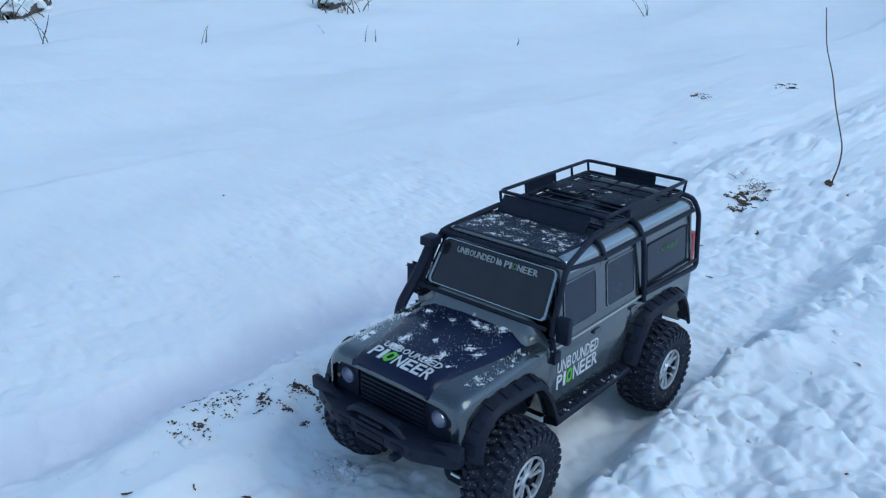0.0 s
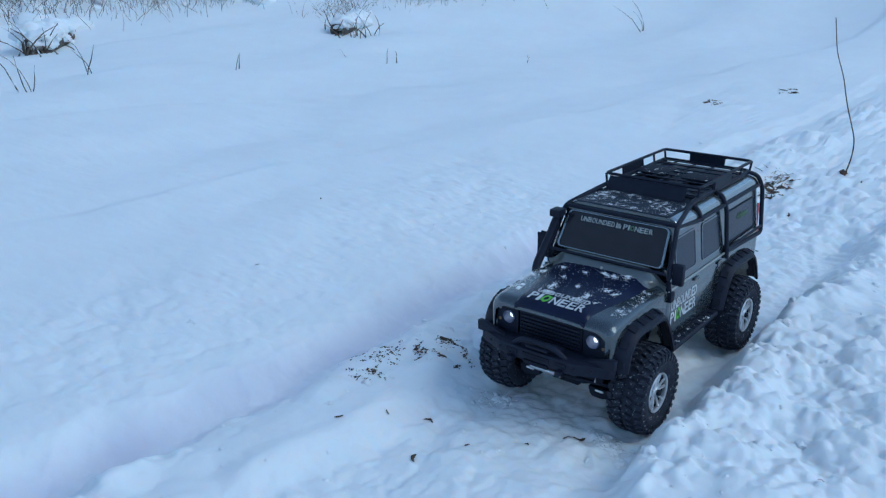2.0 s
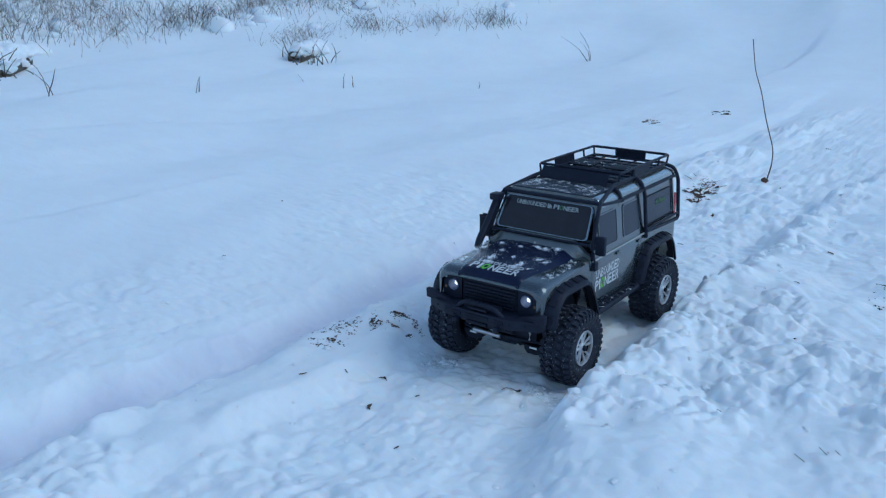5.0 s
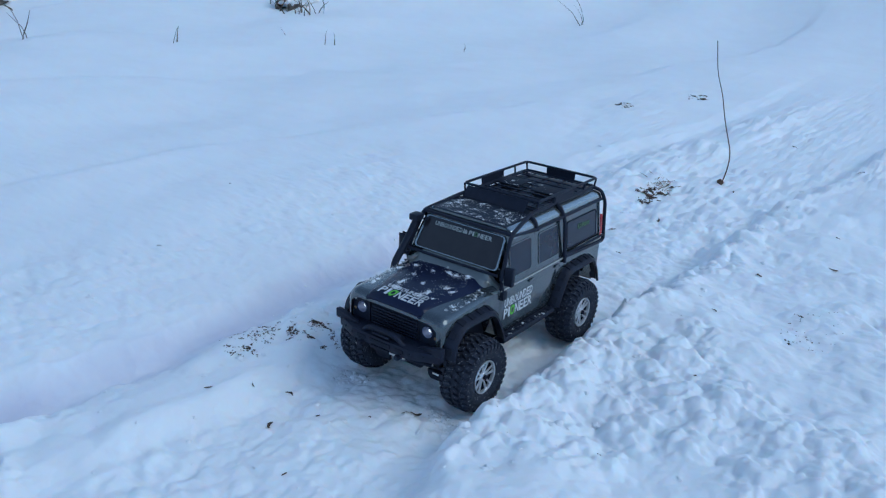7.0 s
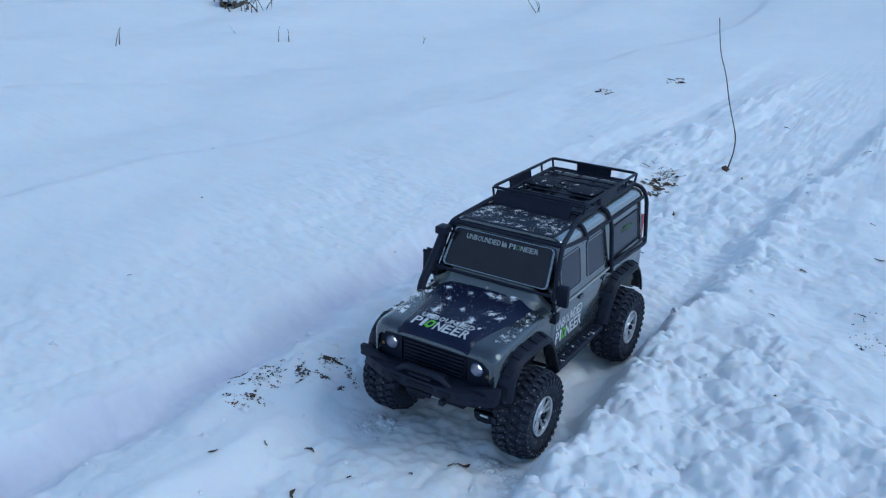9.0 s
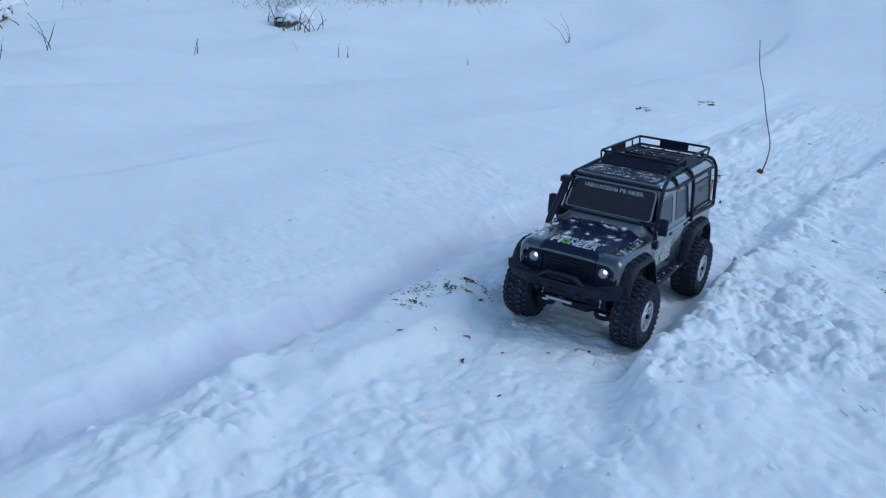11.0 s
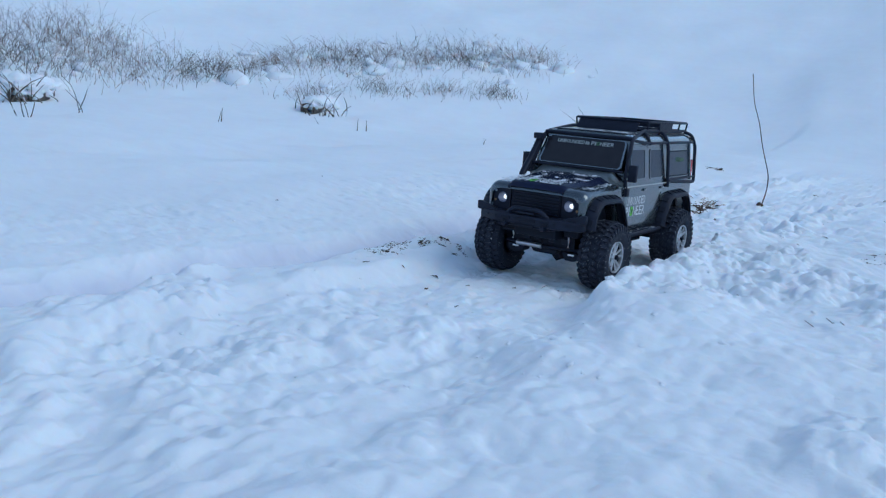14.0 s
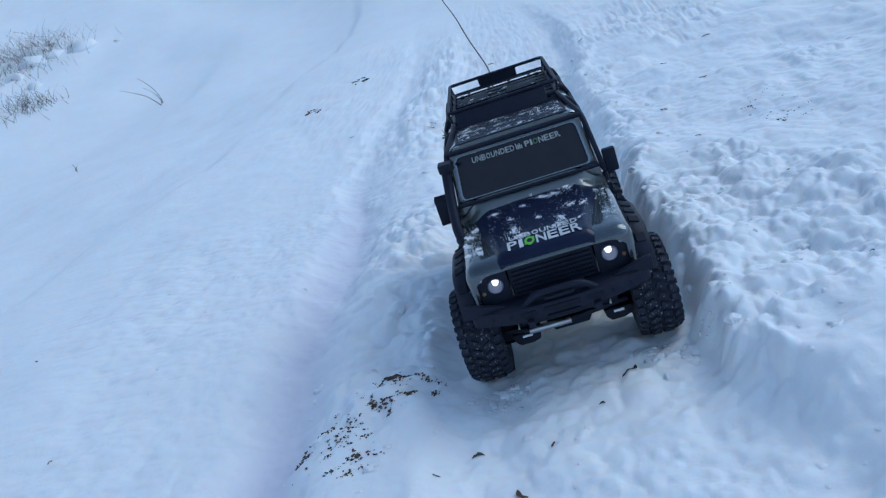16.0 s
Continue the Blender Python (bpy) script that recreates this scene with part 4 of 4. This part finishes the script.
GLYPHS = {ch: glyph(ch) for ch in "UNBODEPIRX4"}


def word(text, width, height, place, mat, parent, lean=0.0, gap=0.16, skip=()):
    """A printed word of a given width and height, put through place(u, v, off). Returns the middle of each skipped letter."""
    share = [0.42 if ch == "I" else 1.0 for ch in text]
    unit = width / (sum(share) + gap * (len(text) - 1))
    bm = bmesh.new()
    u, left = 0.0, []
    for k, ch in enumerate(text):
        w = share[k] * unit
        if k in skip:
            left.append((u + w / 2, height / 2, w / 2))
        else:
            co, faces = GLYPHS[ch]
            vs = [bm.verts.new(place(u + x * w + lean * y * height, y * height, 0.0006)) for x, y in co]
            for f in faces:
                bm.faces.new([vs[i] for i in f])
        u += w + gap * unit
    edge = bmesh.ops.extrude_face_region(bm, geom=list(bm.faces))
    for v in [e for e in edge["geom"] if isinstance(e, bmesh.types.BMVert)]:
        v.co = v.co - (Vector(place(0, 0, 0.0004)) - Vector(place(0, 0, 0.0)))
    part("printed_word", bm, mat, parent, "pale printed word")
    return left


def ring_mark(name, u, v, r, h, place, mat, parent):
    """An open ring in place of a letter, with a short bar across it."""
    bm = bmesh.new()
    outer = [(u + r * math.cos(a * math.pi / 10), v + h * math.sin(a * math.pi / 10)) for a in range(20)]
    inner = [(u + r * 0.56 * math.cos(a * math.pi / 10), v + h * 0.56 * math.sin(a * math.pi / 10)) for a in range(20)]
    frame_ring(bm, outer, inner, place, 0.0001, 0.0006)
    for a0 in (35, 215):
        a = radians(a0)
        c, d = (u + r * 1.05 * math.cos(a), v + h * 1.05 * math.sin(a)), (-math.sin(a) * r * 0.3, math.cos(a) * h * 0.3)
        sheet(bm, [(c[0] - d[0], c[1] - d[1]), (c[0] + 0.25 * r * math.cos(a), c[1] + 0.25 * h * math.sin(a)), (c[0] + d[0], c[1] + d[1])], place, 0.0001, 0.0006)
    return part(name, bm, mat, parent, "green printed ring")


def bars(n, width, height, place, mat, parent):
    """Plain upright bars for a mark too small to read."""
    for k in range(n):
        bm = bmesh.new()
        u0, u1 = k * width / n, (k + 0.62) * width / n
        top = height * (1.0, 0.7, 0.9, 0.6)[k % 4]
        sheet(bm, [(u0, 0), (u1, 0), (u1, top), (u0, top)], place, 0.0001, 0.0005)
        part("printed_bar", bm, mat, parent)


def ws_mark(u, v, off):
    return ws((u - 0.057) / 0.08, 0.745 + v / 0.05, 0.0012 + off)


word("UNBOUNDED", 0.0545, 0.0064, ws_mark, GREYPRINT, windscreen)
bars(4, 0.0085, 0.0066, lambda u, v, o: ws_mark(u + 0.0567, v, o), GREYPRINT, windscreen)
for u, v, r in word("PIONEER", 0.0450, 0.0064, lambda u, v, o: ws_mark(u + 0.068, v, o), GREYPRINT, windscreen, skip=(2,)):
    ring_mark("green_mark", u + 0.068, v, r, 0.0032, ws_mark, DULLGREEN, windscreen)


def hood_mark(u, v, off):
    y = -0.2250 + v
    return Vector((u - 0.039, y, hood_z(y) + 0.0012 + off + 0.0003))


for u, v, r in word("PIONEER", 0.082, 0.0172, hood_mark, WHITE, hood, skip=(2,)):
    ring_mark("green_mark", u, v, r, 0.0088, hood_mark, GREEN, hood)
word("UNBOUNDED", 0.077, 0.0098, lambda u, v, o: hood_mark(u + 0.003, v + 0.0195, o), WHITE, hood)
for sgn in (1, -1):
    def door_mark(u, v, off, s=sgn):
        return Vector((s * (0.0945 + off), (-0.071 + u) if s > 0 else (0.015 - u), 0.1150 + v))
    for u, v, r in word("PIONEER", 0.085, 0.0172, door_mark, WHITE, cabin, skip=(2,)):
        ring_mark("green_mark", u, v, r, 0.0088, door_mark, GREEN, cabin)
    word("UNBOUNDED", 0.085, 0.0150, lambda u, v, o: door_mark(u, v + 0.0195, o), WHITE, cabin)

    def win_mark(u, v, off, s=sgn):
        z = 0.206 + v
        return Vector((s * (side_x(z) + 0.0006 + off), (0.165 + u) if s > 0 else (0.212 - u), z))
    word("4X4", 0.020, 0.0095, win_mark, DULLGREEN, cabin)
    bars(6, 0.024, 0.0085, lambda u, v, o: win_mark(u + 0.0225, v, o), DULLGREEN, cabin)

# ---- snow lying on the car ----
def dusting(name, count, area, height, seed, sizes, groups, spread):
    """Crumbs of snow: some strewn evenly, the rest in clusters that close up into small crusts."""
    rnd = random.Random(seed)
    bm = bmesh.new()
    hubs = [(rnd.uniform(area[0], area[1]), rnd.uniform(area[2], area[3]), rnd.uniform(0.3, 1.0), rnd.uniform(0, 3.1)) for _ in range(groups)]
    made = 0
    while made < count:
        if made % 5 == 0:
            x, y, s = rnd.uniform(area[0], area[1]), rnd.uniform(area[2], area[3]), sizes[0] * rnd.uniform(0.7, 1.6)
        else:
            hx, hy, w, turn = rnd.choices(hubs, [hub[2] ** 1.5 for hub in hubs])[0]
            tail = 1.7 * rnd.random() ** 0.9
            u, v = rnd.gauss(0, spread * w) * tail, rnd.gauss(0, spread * w * 0.42) * tail
            x, y = hx + u * math.cos(turn) - v * math.sin(turn), hy + u * math.sin(turn) + v * math.cos(turn)
            s = sizes[0] + (sizes[1] - sizes[0]) * rnd.random() ** 2.5 * math.exp(-(u * u + v * v) / (spread * w) ** 2)
        if not (area[0] < x < area[1] and area[2] < y < area[3]):
            continue
        z = height(x, y)
        n = rnd.choice((4, 5, 6))
        a0 = rnd.random() * 6
        el = rnd.uniform(0.5, 1.0)
        base, tip = [], []
        for k in range(n):
            a = a0 + 2 * math.pi * k / n
            rr = s * rnd.uniform(0.5, 1.25)
            dx, dy = rr * math.cos(a), rr * el * math.sin(a)
            dx, dy = dx * math.cos(a0) - dy * math.sin(a0), dx * math.sin(a0) + dy * math.cos(a0)
            base.append(bm.verts.new((x + dx, y + dy, z - 0.0003)))
            tip.append(bm.verts.new((x + 0.6 * dx, y + 0.6 * dy, z + 0.0002 + s * 0.22)))
        skin(bm, [base, tip], True)
        made += 1
    return tagged(part(name, bm, FROST), "crumbs of snow lying on the model car", "snow", kind="stuff")


dusting("snow_on_hood", 2000, (-0.058, 0.060, -0.205, -0.100), lambda x, y: hood_z(y) + 0.0012, 3, (0.00022, 0.0022), 18, 0.0095)
dusting("snow_on_wing", 900, (-0.089, -0.068, -0.205, -0.112), lambda x, y: fender_top(y) + 0.0004, 4, (0.0003, 0.0024), 7, 0.010)
dusting("snow_on_wing", 420, (0.070, 0.088, -0.205, -0.112), lambda x, y: fender_top(y) + 0.0004, 5, (0.00025, 0.0013), 14, 0.008)
dusting("snow_on_roof", 2600, (-0.068, 0.068, -0.047, 0.025), lambda x, y: 0.2602, 6, (0.00025, 0.0015), 60, 0.009)
for side in (1, -1):
    dusting("snow_on_step", 120, (min(side * 0.095, side * 0.107), max(side * 0.095, side * 0.107), -0.078, 0.074), lambda x, y: 0.0884, 12 + side, (0.0003, 0.0014), 9, 0.006)
dusting("snow_on_rack", 200, (-0.064, 0.05, 0.13, 0.170), lambda x, y: 0.2690, 7, (0.0003, 0.0017), 8, 0.006)

# ---- loose snow lumps along the path ----
def ball_mesh(sub):
    bm = bmesh.new()
    bmesh.ops.create_icosphere(bm, subdivisions=sub, radius=1.0)
    out = [v.co.copy() for v in bm.verts], [[v.index for v in f.verts] for f in bm.faces]
    bm.free()
    return out


BALLS = {1: ball_mesh(1), 2: ball_mesh(2), 3: ball_mesh(3)}


def scatter(name, pieces, mat, squash, smooth, rough=0.55, seed=0):
    """Many small uneven lumps in one mesh. pieces: (x, y, z, size, fineness)."""
    rnd = random.Random(seed)
    verts, faces = [], []
    for x, y, z, s, sub in pieces:
        base = len(verts)
        vs, fs = BALLS[sub]
        turn = Euler((rnd.random() * 6, rnd.random() * 6, rnd.random() * 6)).to_matrix()
        off = Vector((rnd.random() * 40, rnd.random() * 40, rnd.random() * 40))
        sx, sy = rnd.uniform(0.7, 1.3), rnd.uniform(0.7, 1.3)
        for v in vs:
            c = turn @ v
            c = c * (0.75 + rough * noise.noise(c * 1.5 + off) + 0.45 * rough * noise.noise(c * 3.7 + off))
            verts.append((x + c.x * s * sx, y + c.y * s * sy, z + c.z * s * squash))
        faces.extend([[i + base for i in f] for f in fs])
    me = bpy.data.meshes.new(name)
    me.from_pydata(verts, [], faces)
    me.materials.append(mat)
    if smooth:
        me.shade_smooth()
    return new(name, me)


def build_lumps(name, count, spots, seed, label, big=4.4):
    rnd = random.Random(seed)
    xs = np.array([spots(rnd) for _ in range(count)])
    zs = ground_height(xs[:, 0], xs[:, 1])
    pieces = []
    for (x, y), z in zip(xs, zs):
        s = 0.0030 * big ** (rnd.random() ** 2.2)
        pieces.append((x, y, z - s * 0.28, s, 3 if s > 0.008 else 2))
    return tagged(scatter(name, pieces, FROST, 0.66, True, 0.48, seed), label, "snow", kind="stuff")


build_lumps("snow_lumps", 130, lambda r: (0.150 + abs(r.gauss(0, 0.10)), r.uniform(-0.7, 1.6)), 1, "loose lumps of snow along the trodden bank", 4.5)
build_lumps("snow_lumps", 24, lambda r: (r.uniform(0.2, 0.75), r.uniform(-0.75, 1.0)), 5, "loose lumps of snow on the trodden bank")
build_lumps("snow_lumps", 100, lambda r: (-0.28 + r.gauss(0, 0.07), r.uniform(-0.9, 1.6)), 2, "loose lumps of snow on the low berm", 4.5)
build_lumps("snow_lumps", 60, lambda r: (r.gauss(0.0, 0.16), r.uniform(-0.85, -0.24)), 3, "small crumbs of snow on the path", 3.5)
build_lumps("snow_lumps", 24, lambda r: (-0.62 + r.gauss(0, 0.1), r.uniform(-0.8, 1.2)), 4, "loose lumps of snow beside the rut", 3.5)

build_lumps("snow_lumps", 90, lambda r: (r.choice((-0.102, 0.102)) + r.gauss(0, 0.022), -0.218 + r.gauss(0, 0.014)), 6, "crumbs of snow pushed up before the tyres", 4.5)

# ---- bare soil, debris ----
def build_soil(x, y, rx, ry, count, seed, size=(0.0008, 0.0042), cut=0.02, turn=0.0):
    """Crumbs of earth, thick in some spots and sparse in others, sprinkled through the snow."""
    rnd = random.Random(seed)
    pts = []
    while len(pts) < count:
        a, r = rnd.random() * 6.283, rnd.random() ** 0.5 * 1.15
        ca, sa = math.cos(turn), math.sin(turn)
        ex, ey = rx * r * math.cos(a), ry * r * math.sin(a)
        px, py = x + ex * ca - ey * sa, y + ex * sa + ey * ca
        d = float(fbm(np.float64(px * 46), np.float64(py * 70), seed + 200, 3, 0.7)) - cut - 0.25 * r * r
        if d * 6 > rnd.random():
            pts.append((px, py, d))
    arr = np.array(pts)
    zs = ground_height(arr[:, 0], arr[:, 1])
    pieces = [(px, py, z + 0.0004, rnd.uniform(*size) * (0.6 + 2.2 * max(d, 0)), 1) for (px, py, d), z in zip(pts, zs)]
    return tagged(scatter("soil_patch", pieces, SOIL, 0.5, False, 0.8, seed), "brown soil crumbs scraped up through the snow", "soil", kind="stuff")


build_soil(-0.29, -0.23, 0.070, 0.045, 260, 1, (0.0005, 0.0022), -0.02, 0.5)
build_soil(-0.21, -0.18, 0.050, 0.045, 280, 2, (0.0005, 0.0022), -0.02)
build_soil(-0.27, -0.28, 0.050, 0.040, 120, 10, (0.0005, 0.0020), 0.0)
build_soil(-0.74, 2.15, 0.035, 0.07, 110, 3, (0.0016, 0.0050), 0.0)
build_soil(-0.60, 2.65, 0.04, 0.08, 110, 4, (0.0018, 0.0055), 0.0)
build_soil(-0.15, 1.12, 0.035, 0.09, 520, 8, (0.0012, 0.0050), 0.0)
build_soil(0.46, 0.42, 0.05, 0.10, 60, 9, (0.0006, 0.0022), 0.06)


def build_debris(x, y, seed, size=0.012):
    """A curled thin shred of dead leaf or bark lying on the snow."""
    rnd = random.Random(seed)
    bm = bmesh.new()
    a0 = rnd.random() * 6
    n = 6
    lo, hi = [], []
    for k in range(n):
        t = 2 * k / (n - 1) - 1
        w = size * 0.22 * (1 - t * t) ** 0.5 * rnd.uniform(0.6, 1.3) + size * 0.03
        bow = size * 0.25 * (1 - t * t) * rnd.uniform(0.5, 1.0)
        for sgn, row in ((1, lo), (-1, hi)):
            u, v = t * size, sgn * w + 0.35 * size * t * t
            px, py = x + u * math.cos(a0) - v * math.sin(a0), y + u * math.sin(a0) + v * math.cos(a0)
            row.append((px, py, gz(px, py) + 0.0008 + bow * 0.6))
    for dz in (0.0, 0.0007):
        rows = [[bm.verts.new((p[0], p[1], p[2] + dz)) for p in row] for row in (lo, hi)]
        if dz == 0.0:
            under = rows
    top = rows
    ring_a = under[0] + under[1][::-1]
    ring_b = top[0] + top[1][::-1]
    m = len(ring_a)
    for k in range(m):
        bm.faces.new((ring_a[k], ring_a[(k + 1) % m], ring_b[(k + 1) % m], ring_b[k]))
    for k in range(n - 1):
        bm.faces.new((under[0][k], under[0][k + 1], under[1][k + 1], under[1][k]))
        bm.faces.new((top[0][k], top[1][k], top[1][k + 1], top[0][k + 1]))
    return tagged(part("dead_leaf", bm, SHRED), "dark shred of dead leaf on the snow", "leaf", "scattered debris")


for k, (x, y, s) in enumerate(((-0.20, -0.42, 0.009), (-0.13, -0.32, 0.010), (0.055, -0.235, 0.014), (-0.17, -0.36, 0.006), (-0.24, -0.30, 0.006),
                               (-0.09, -0.40, 0.014), (-0.05, -0.34, 0.006), (0.02, -0.47, 0.007), (-0.10, 0.75, 0.016), (-0.04, 0.90, 0.014),
                               (-0.13, 1.05, 0.014), (0.02, 1.3, 0.014), (0.30, 0.35, 0.008), (0.42, 0.75, 0.014), (0.36, 0.1, 0.007),
                               (-0.9, 0.2, 0.008), (-1.3, 0.6, 0.012), (-0.7, -0.15, 0.007), (0.28, 1.7, 0.024), (-0.02, 2.1, 0.024), (0.55, 1.2, 0.018),
                               (0.045, -0.25, 0.008), (0.01, -0.29, 0.005), (0.34, -0.2, 0.005), (0.30, 0.62, 0.012), (0.38, 0.95, 0.014), (-0.02, 0.62, 0.010))):
    build_debris(x, y, 100 + k, s * 0.68)

# ---- plants ----
def stems(bm, x, y, count, spread, h0, h1, thick, seed, lean=0.35, kinks=4):
    rnd = random.Random(seed)
    feet = np.array([(x + rnd.gauss(0, spread), y + rnd.gauss(0, spread)) for _ in range(count)])
    for (px, py), z in zip(feet, ground_height(feet[:, 0], feet[:, 1])):
        z0 = z - 0.02
        h = rnd.uniform(h0, h1)
        d = Vector((rnd.gauss(0, lean), rnd.gauss(0, lean), 1)).normalized()
        sag = Vector((rnd.gauss(0, lean), rnd.gauss(0, lean), -0.15)) * h
        pts = [Vector((px, py, z0)) + d * (h * t) + sag * t * t + Vector((rnd.gauss(0, 0.012), rnd.gauss(0, 0.012), 0)) * h for t in [i / kinks for i in range(kinks + 1)]]
        tube(bm, pts, thick * rnd.uniform(0.7, 1.3), 4, thick * 0.3)


def build_brush(x, y, seed, count=46, spread=0.22, mat=STRAW, h=(0.12, 0.5), thick=0.0035):
    bm = bmesh.new()
    stems(bm, x, y, count, spread, h[0], h[1], thick, seed)
    return tagged(part("dry_brush", bm, mat), "clump of dry frosted stalks standing in snow", "dry brush", kind="stuff")


spots = [(-6.9, 0.4), (-6.6, 1.2), (-6.3, 2.0), (-6.0, 2.8), (-7.2, 1.9), (-6.7, 2.9)]
for k, (x, y) in enumerate(spots):
    build_brush(x, y, 300 + k, 420, 0.30, STRAW if k % 2 else TWIG, (0.08, 0.38), 0.0021)
edge_spots = [(-5.6, 3.55), (-5.35, 4.2), (-5.1, 4.8), (-4.8, 5.4), (-4.45, 5.95), (-4.0, 6.4)]
for k, (x, y) in enumerate(edge_spots):
    build_brush(x, y, 320 + k, 380, 0.24, STRAW if k % 2 else TWIG, (0.06, 0.27), 0.0020)

for k, (x, y) in enumerate(((-4.45, 3.75), (-4.15, 4.3), (-3.85, 4.8), (-3.5, 5.2))):
    build_brush(x, y, 350 + k, 150, 0.13, TWIG if k % 2 else STRAW, (0.05, 0.20), 0.0018)

# snow caught in the brush
rnd = random.Random(5)
bm = bmesh.new()
near = [rnd.choice(spots + edge_spots) for _ in range(210)]
beds = np.array([(x + rnd.gauss(0, 0.30), y + rnd.gauss(0, 0.30)) for x, y in near])
for k, ((px, py), z) in enumerate(zip(beds, ground_height(beds[:, 0], beds[:, 1]))):
    size = 0.05 + 0.17 * rnd.random() ** 2
    blob(bm, (px, py, z - size * 0.12), size, rnd.uniform(0.40, 0.65), 9000 + k, 2)
tagged(part("snow_pillows", bm, SNOW, None, "", True, 179), "pillows of snow caught in the dry brush", "snow", kind="stuff")


def build_log(x, y, turn, length, r, seed):
    """A short hollow log end under a cap of snow."""
    bm = bmesh.new()
    m = pose(x, y, gz(x, y) + r * 0.55, 0, 0, turn)
    rings = []
    for i in range(9):
        t = i / 8
        rings.append([bm.verts.new(m @ Vector((length * t, (r * (1 + 0.15 * noise.noise(Vector((t * 3, k * 0.7, seed))))) * math.cos(k * math.pi / 9),
                                               r * (1 + 0.15 * noise.noise(Vector((t * 3, k * 0.7, seed + 5)))) * math.sin(k * math.pi / 9)))) for k in range(18)])
    inner = [[bm.verts.new(m @ Vector((0.002 + 0.3 * t, r * 0.74 * (1 - 0.3 * t) * math.cos(k * math.pi / 9), r * 0.74 * (1 - 0.3 * t) * math.sin(k * math.pi / 9)))) for k in range(18)] for t in (0, 1)]
    skin(bm, rings[::-1] + inner, True)
    log = tagged(part("hollow_log", bm, WOOD, None, "", True), "hollow rotten log end under a snow cap", "log")
    bm = bmesh.new()
    rnd = random.Random(seed)
    for k in range(16):
        p = m @ Vector((length * (0.06 + 0.06 * k), rnd.uniform(-0.9, 0.9) * r, r * rnd.uniform(0.7, 1.0)))
        blob(bm, p, r * rnd.uniform(1.5, 2.1), 0.62, seed * 50 + k, 3)
    tagged(part("snow_cap", bm, SNOW, None, "", True, 179), "rounded cap of snow on a log", "snow", kind="stuff")
    return log


build_log(-3.90, 3.15, 118, 0.9, 0.055, 3)
build_log(-4.75, 1.38, 140, 0.8, 0.07, 4)
build_brush(-4.72, 1.36, 340, 20, 0.09, TWIG, (0.08, 0.3), 0.005)
build_brush(-3.82, 3.22, 341, 18, 0.09, TWIG, (0.08, 0.3), 0.005)


def build_twig(x, y, seed, count, h, thick=0.003, label="dark dry twig sticking out of the snow"):
    bm = bmesh.new()
    stems(bm, x, y, count, 0.02, h * 0.6, h, thick, seed, 0.3)
    return tagged(part("twig", bm, TWIG), label, "twig", "twigs in the snow")


for k, (x, y, n, h) in enumerate(((-3.0, 1.6, 2, 0.14), (-2.6, 2.3, 2, 0.16), (-3.4, 1.0, 3, 0.25), (-3.2, 0.6, 4, 0.3), (-2.3, 3.2, 2, 0.12), (-3.0, 2.3, 1, 0.12), (-2.4, 4.9, 3, 0.35))):
    build_twig(x, y, 500 + k, n, h)

# tuft of bent dry grass beside the path
bm = bmesh.new()
stems(bm, -0.17, 1.20, 150, 0.016, 0.014, 0.040, 0.0016, 61, 0.45)
tagged(part("grass_tuft", bm, DEADLEAF), "bent tuft of dry brown grass in the snow", "grass")
bm = bmesh.new()
stems(bm, -0.14, 1.10, 60, 0.010, 0.010, 0.024, 0.0016, 62, 0.6)
tagged(part("grass_tuft", bm, DEADLEAF), "bent tuft of dry brown grass in the snow", "grass")
bm = bmesh.new()
stems(bm, 0.50, -0.22, 22, 0.015, 0.012, 0.03, 0.0012, 63, 0.7)
tagged(part("grass_tuft", bm, TWIG), "dark tuft of dead grass on the trodden bank", "grass")

# the tall bent stick with its root
sx, sy = -0.04, 1.36
sz = gz(sx, sy)
stick = tagged(new("bare_stick"), "thin bare reddish-brown stick standing in snow", "stick")
bm = bmesh.new()
lean = Vector((-0.16, -0.115, 1.0))
tube(bm, bend([Vector((sx + dx, sy, sz)) + lean * h for dx, h in ((0, -0.01), (0.024, 0.05), (0.034, 0.10), (0.018, 0.20), (0.014, 0.27), (0.000, 0.33), (0.002, 0.42))], 0.03, 3), 0.0020, 6, 0.0012)
part("stem", bm, BARK, stick, "", True)
bm = bmesh.new()
blob(bm, (sx, sy, sz + 0.004), 0.014, 0.7, 77, 2)
part("root", bm, BARK, stick, "knotted root with soil", True)
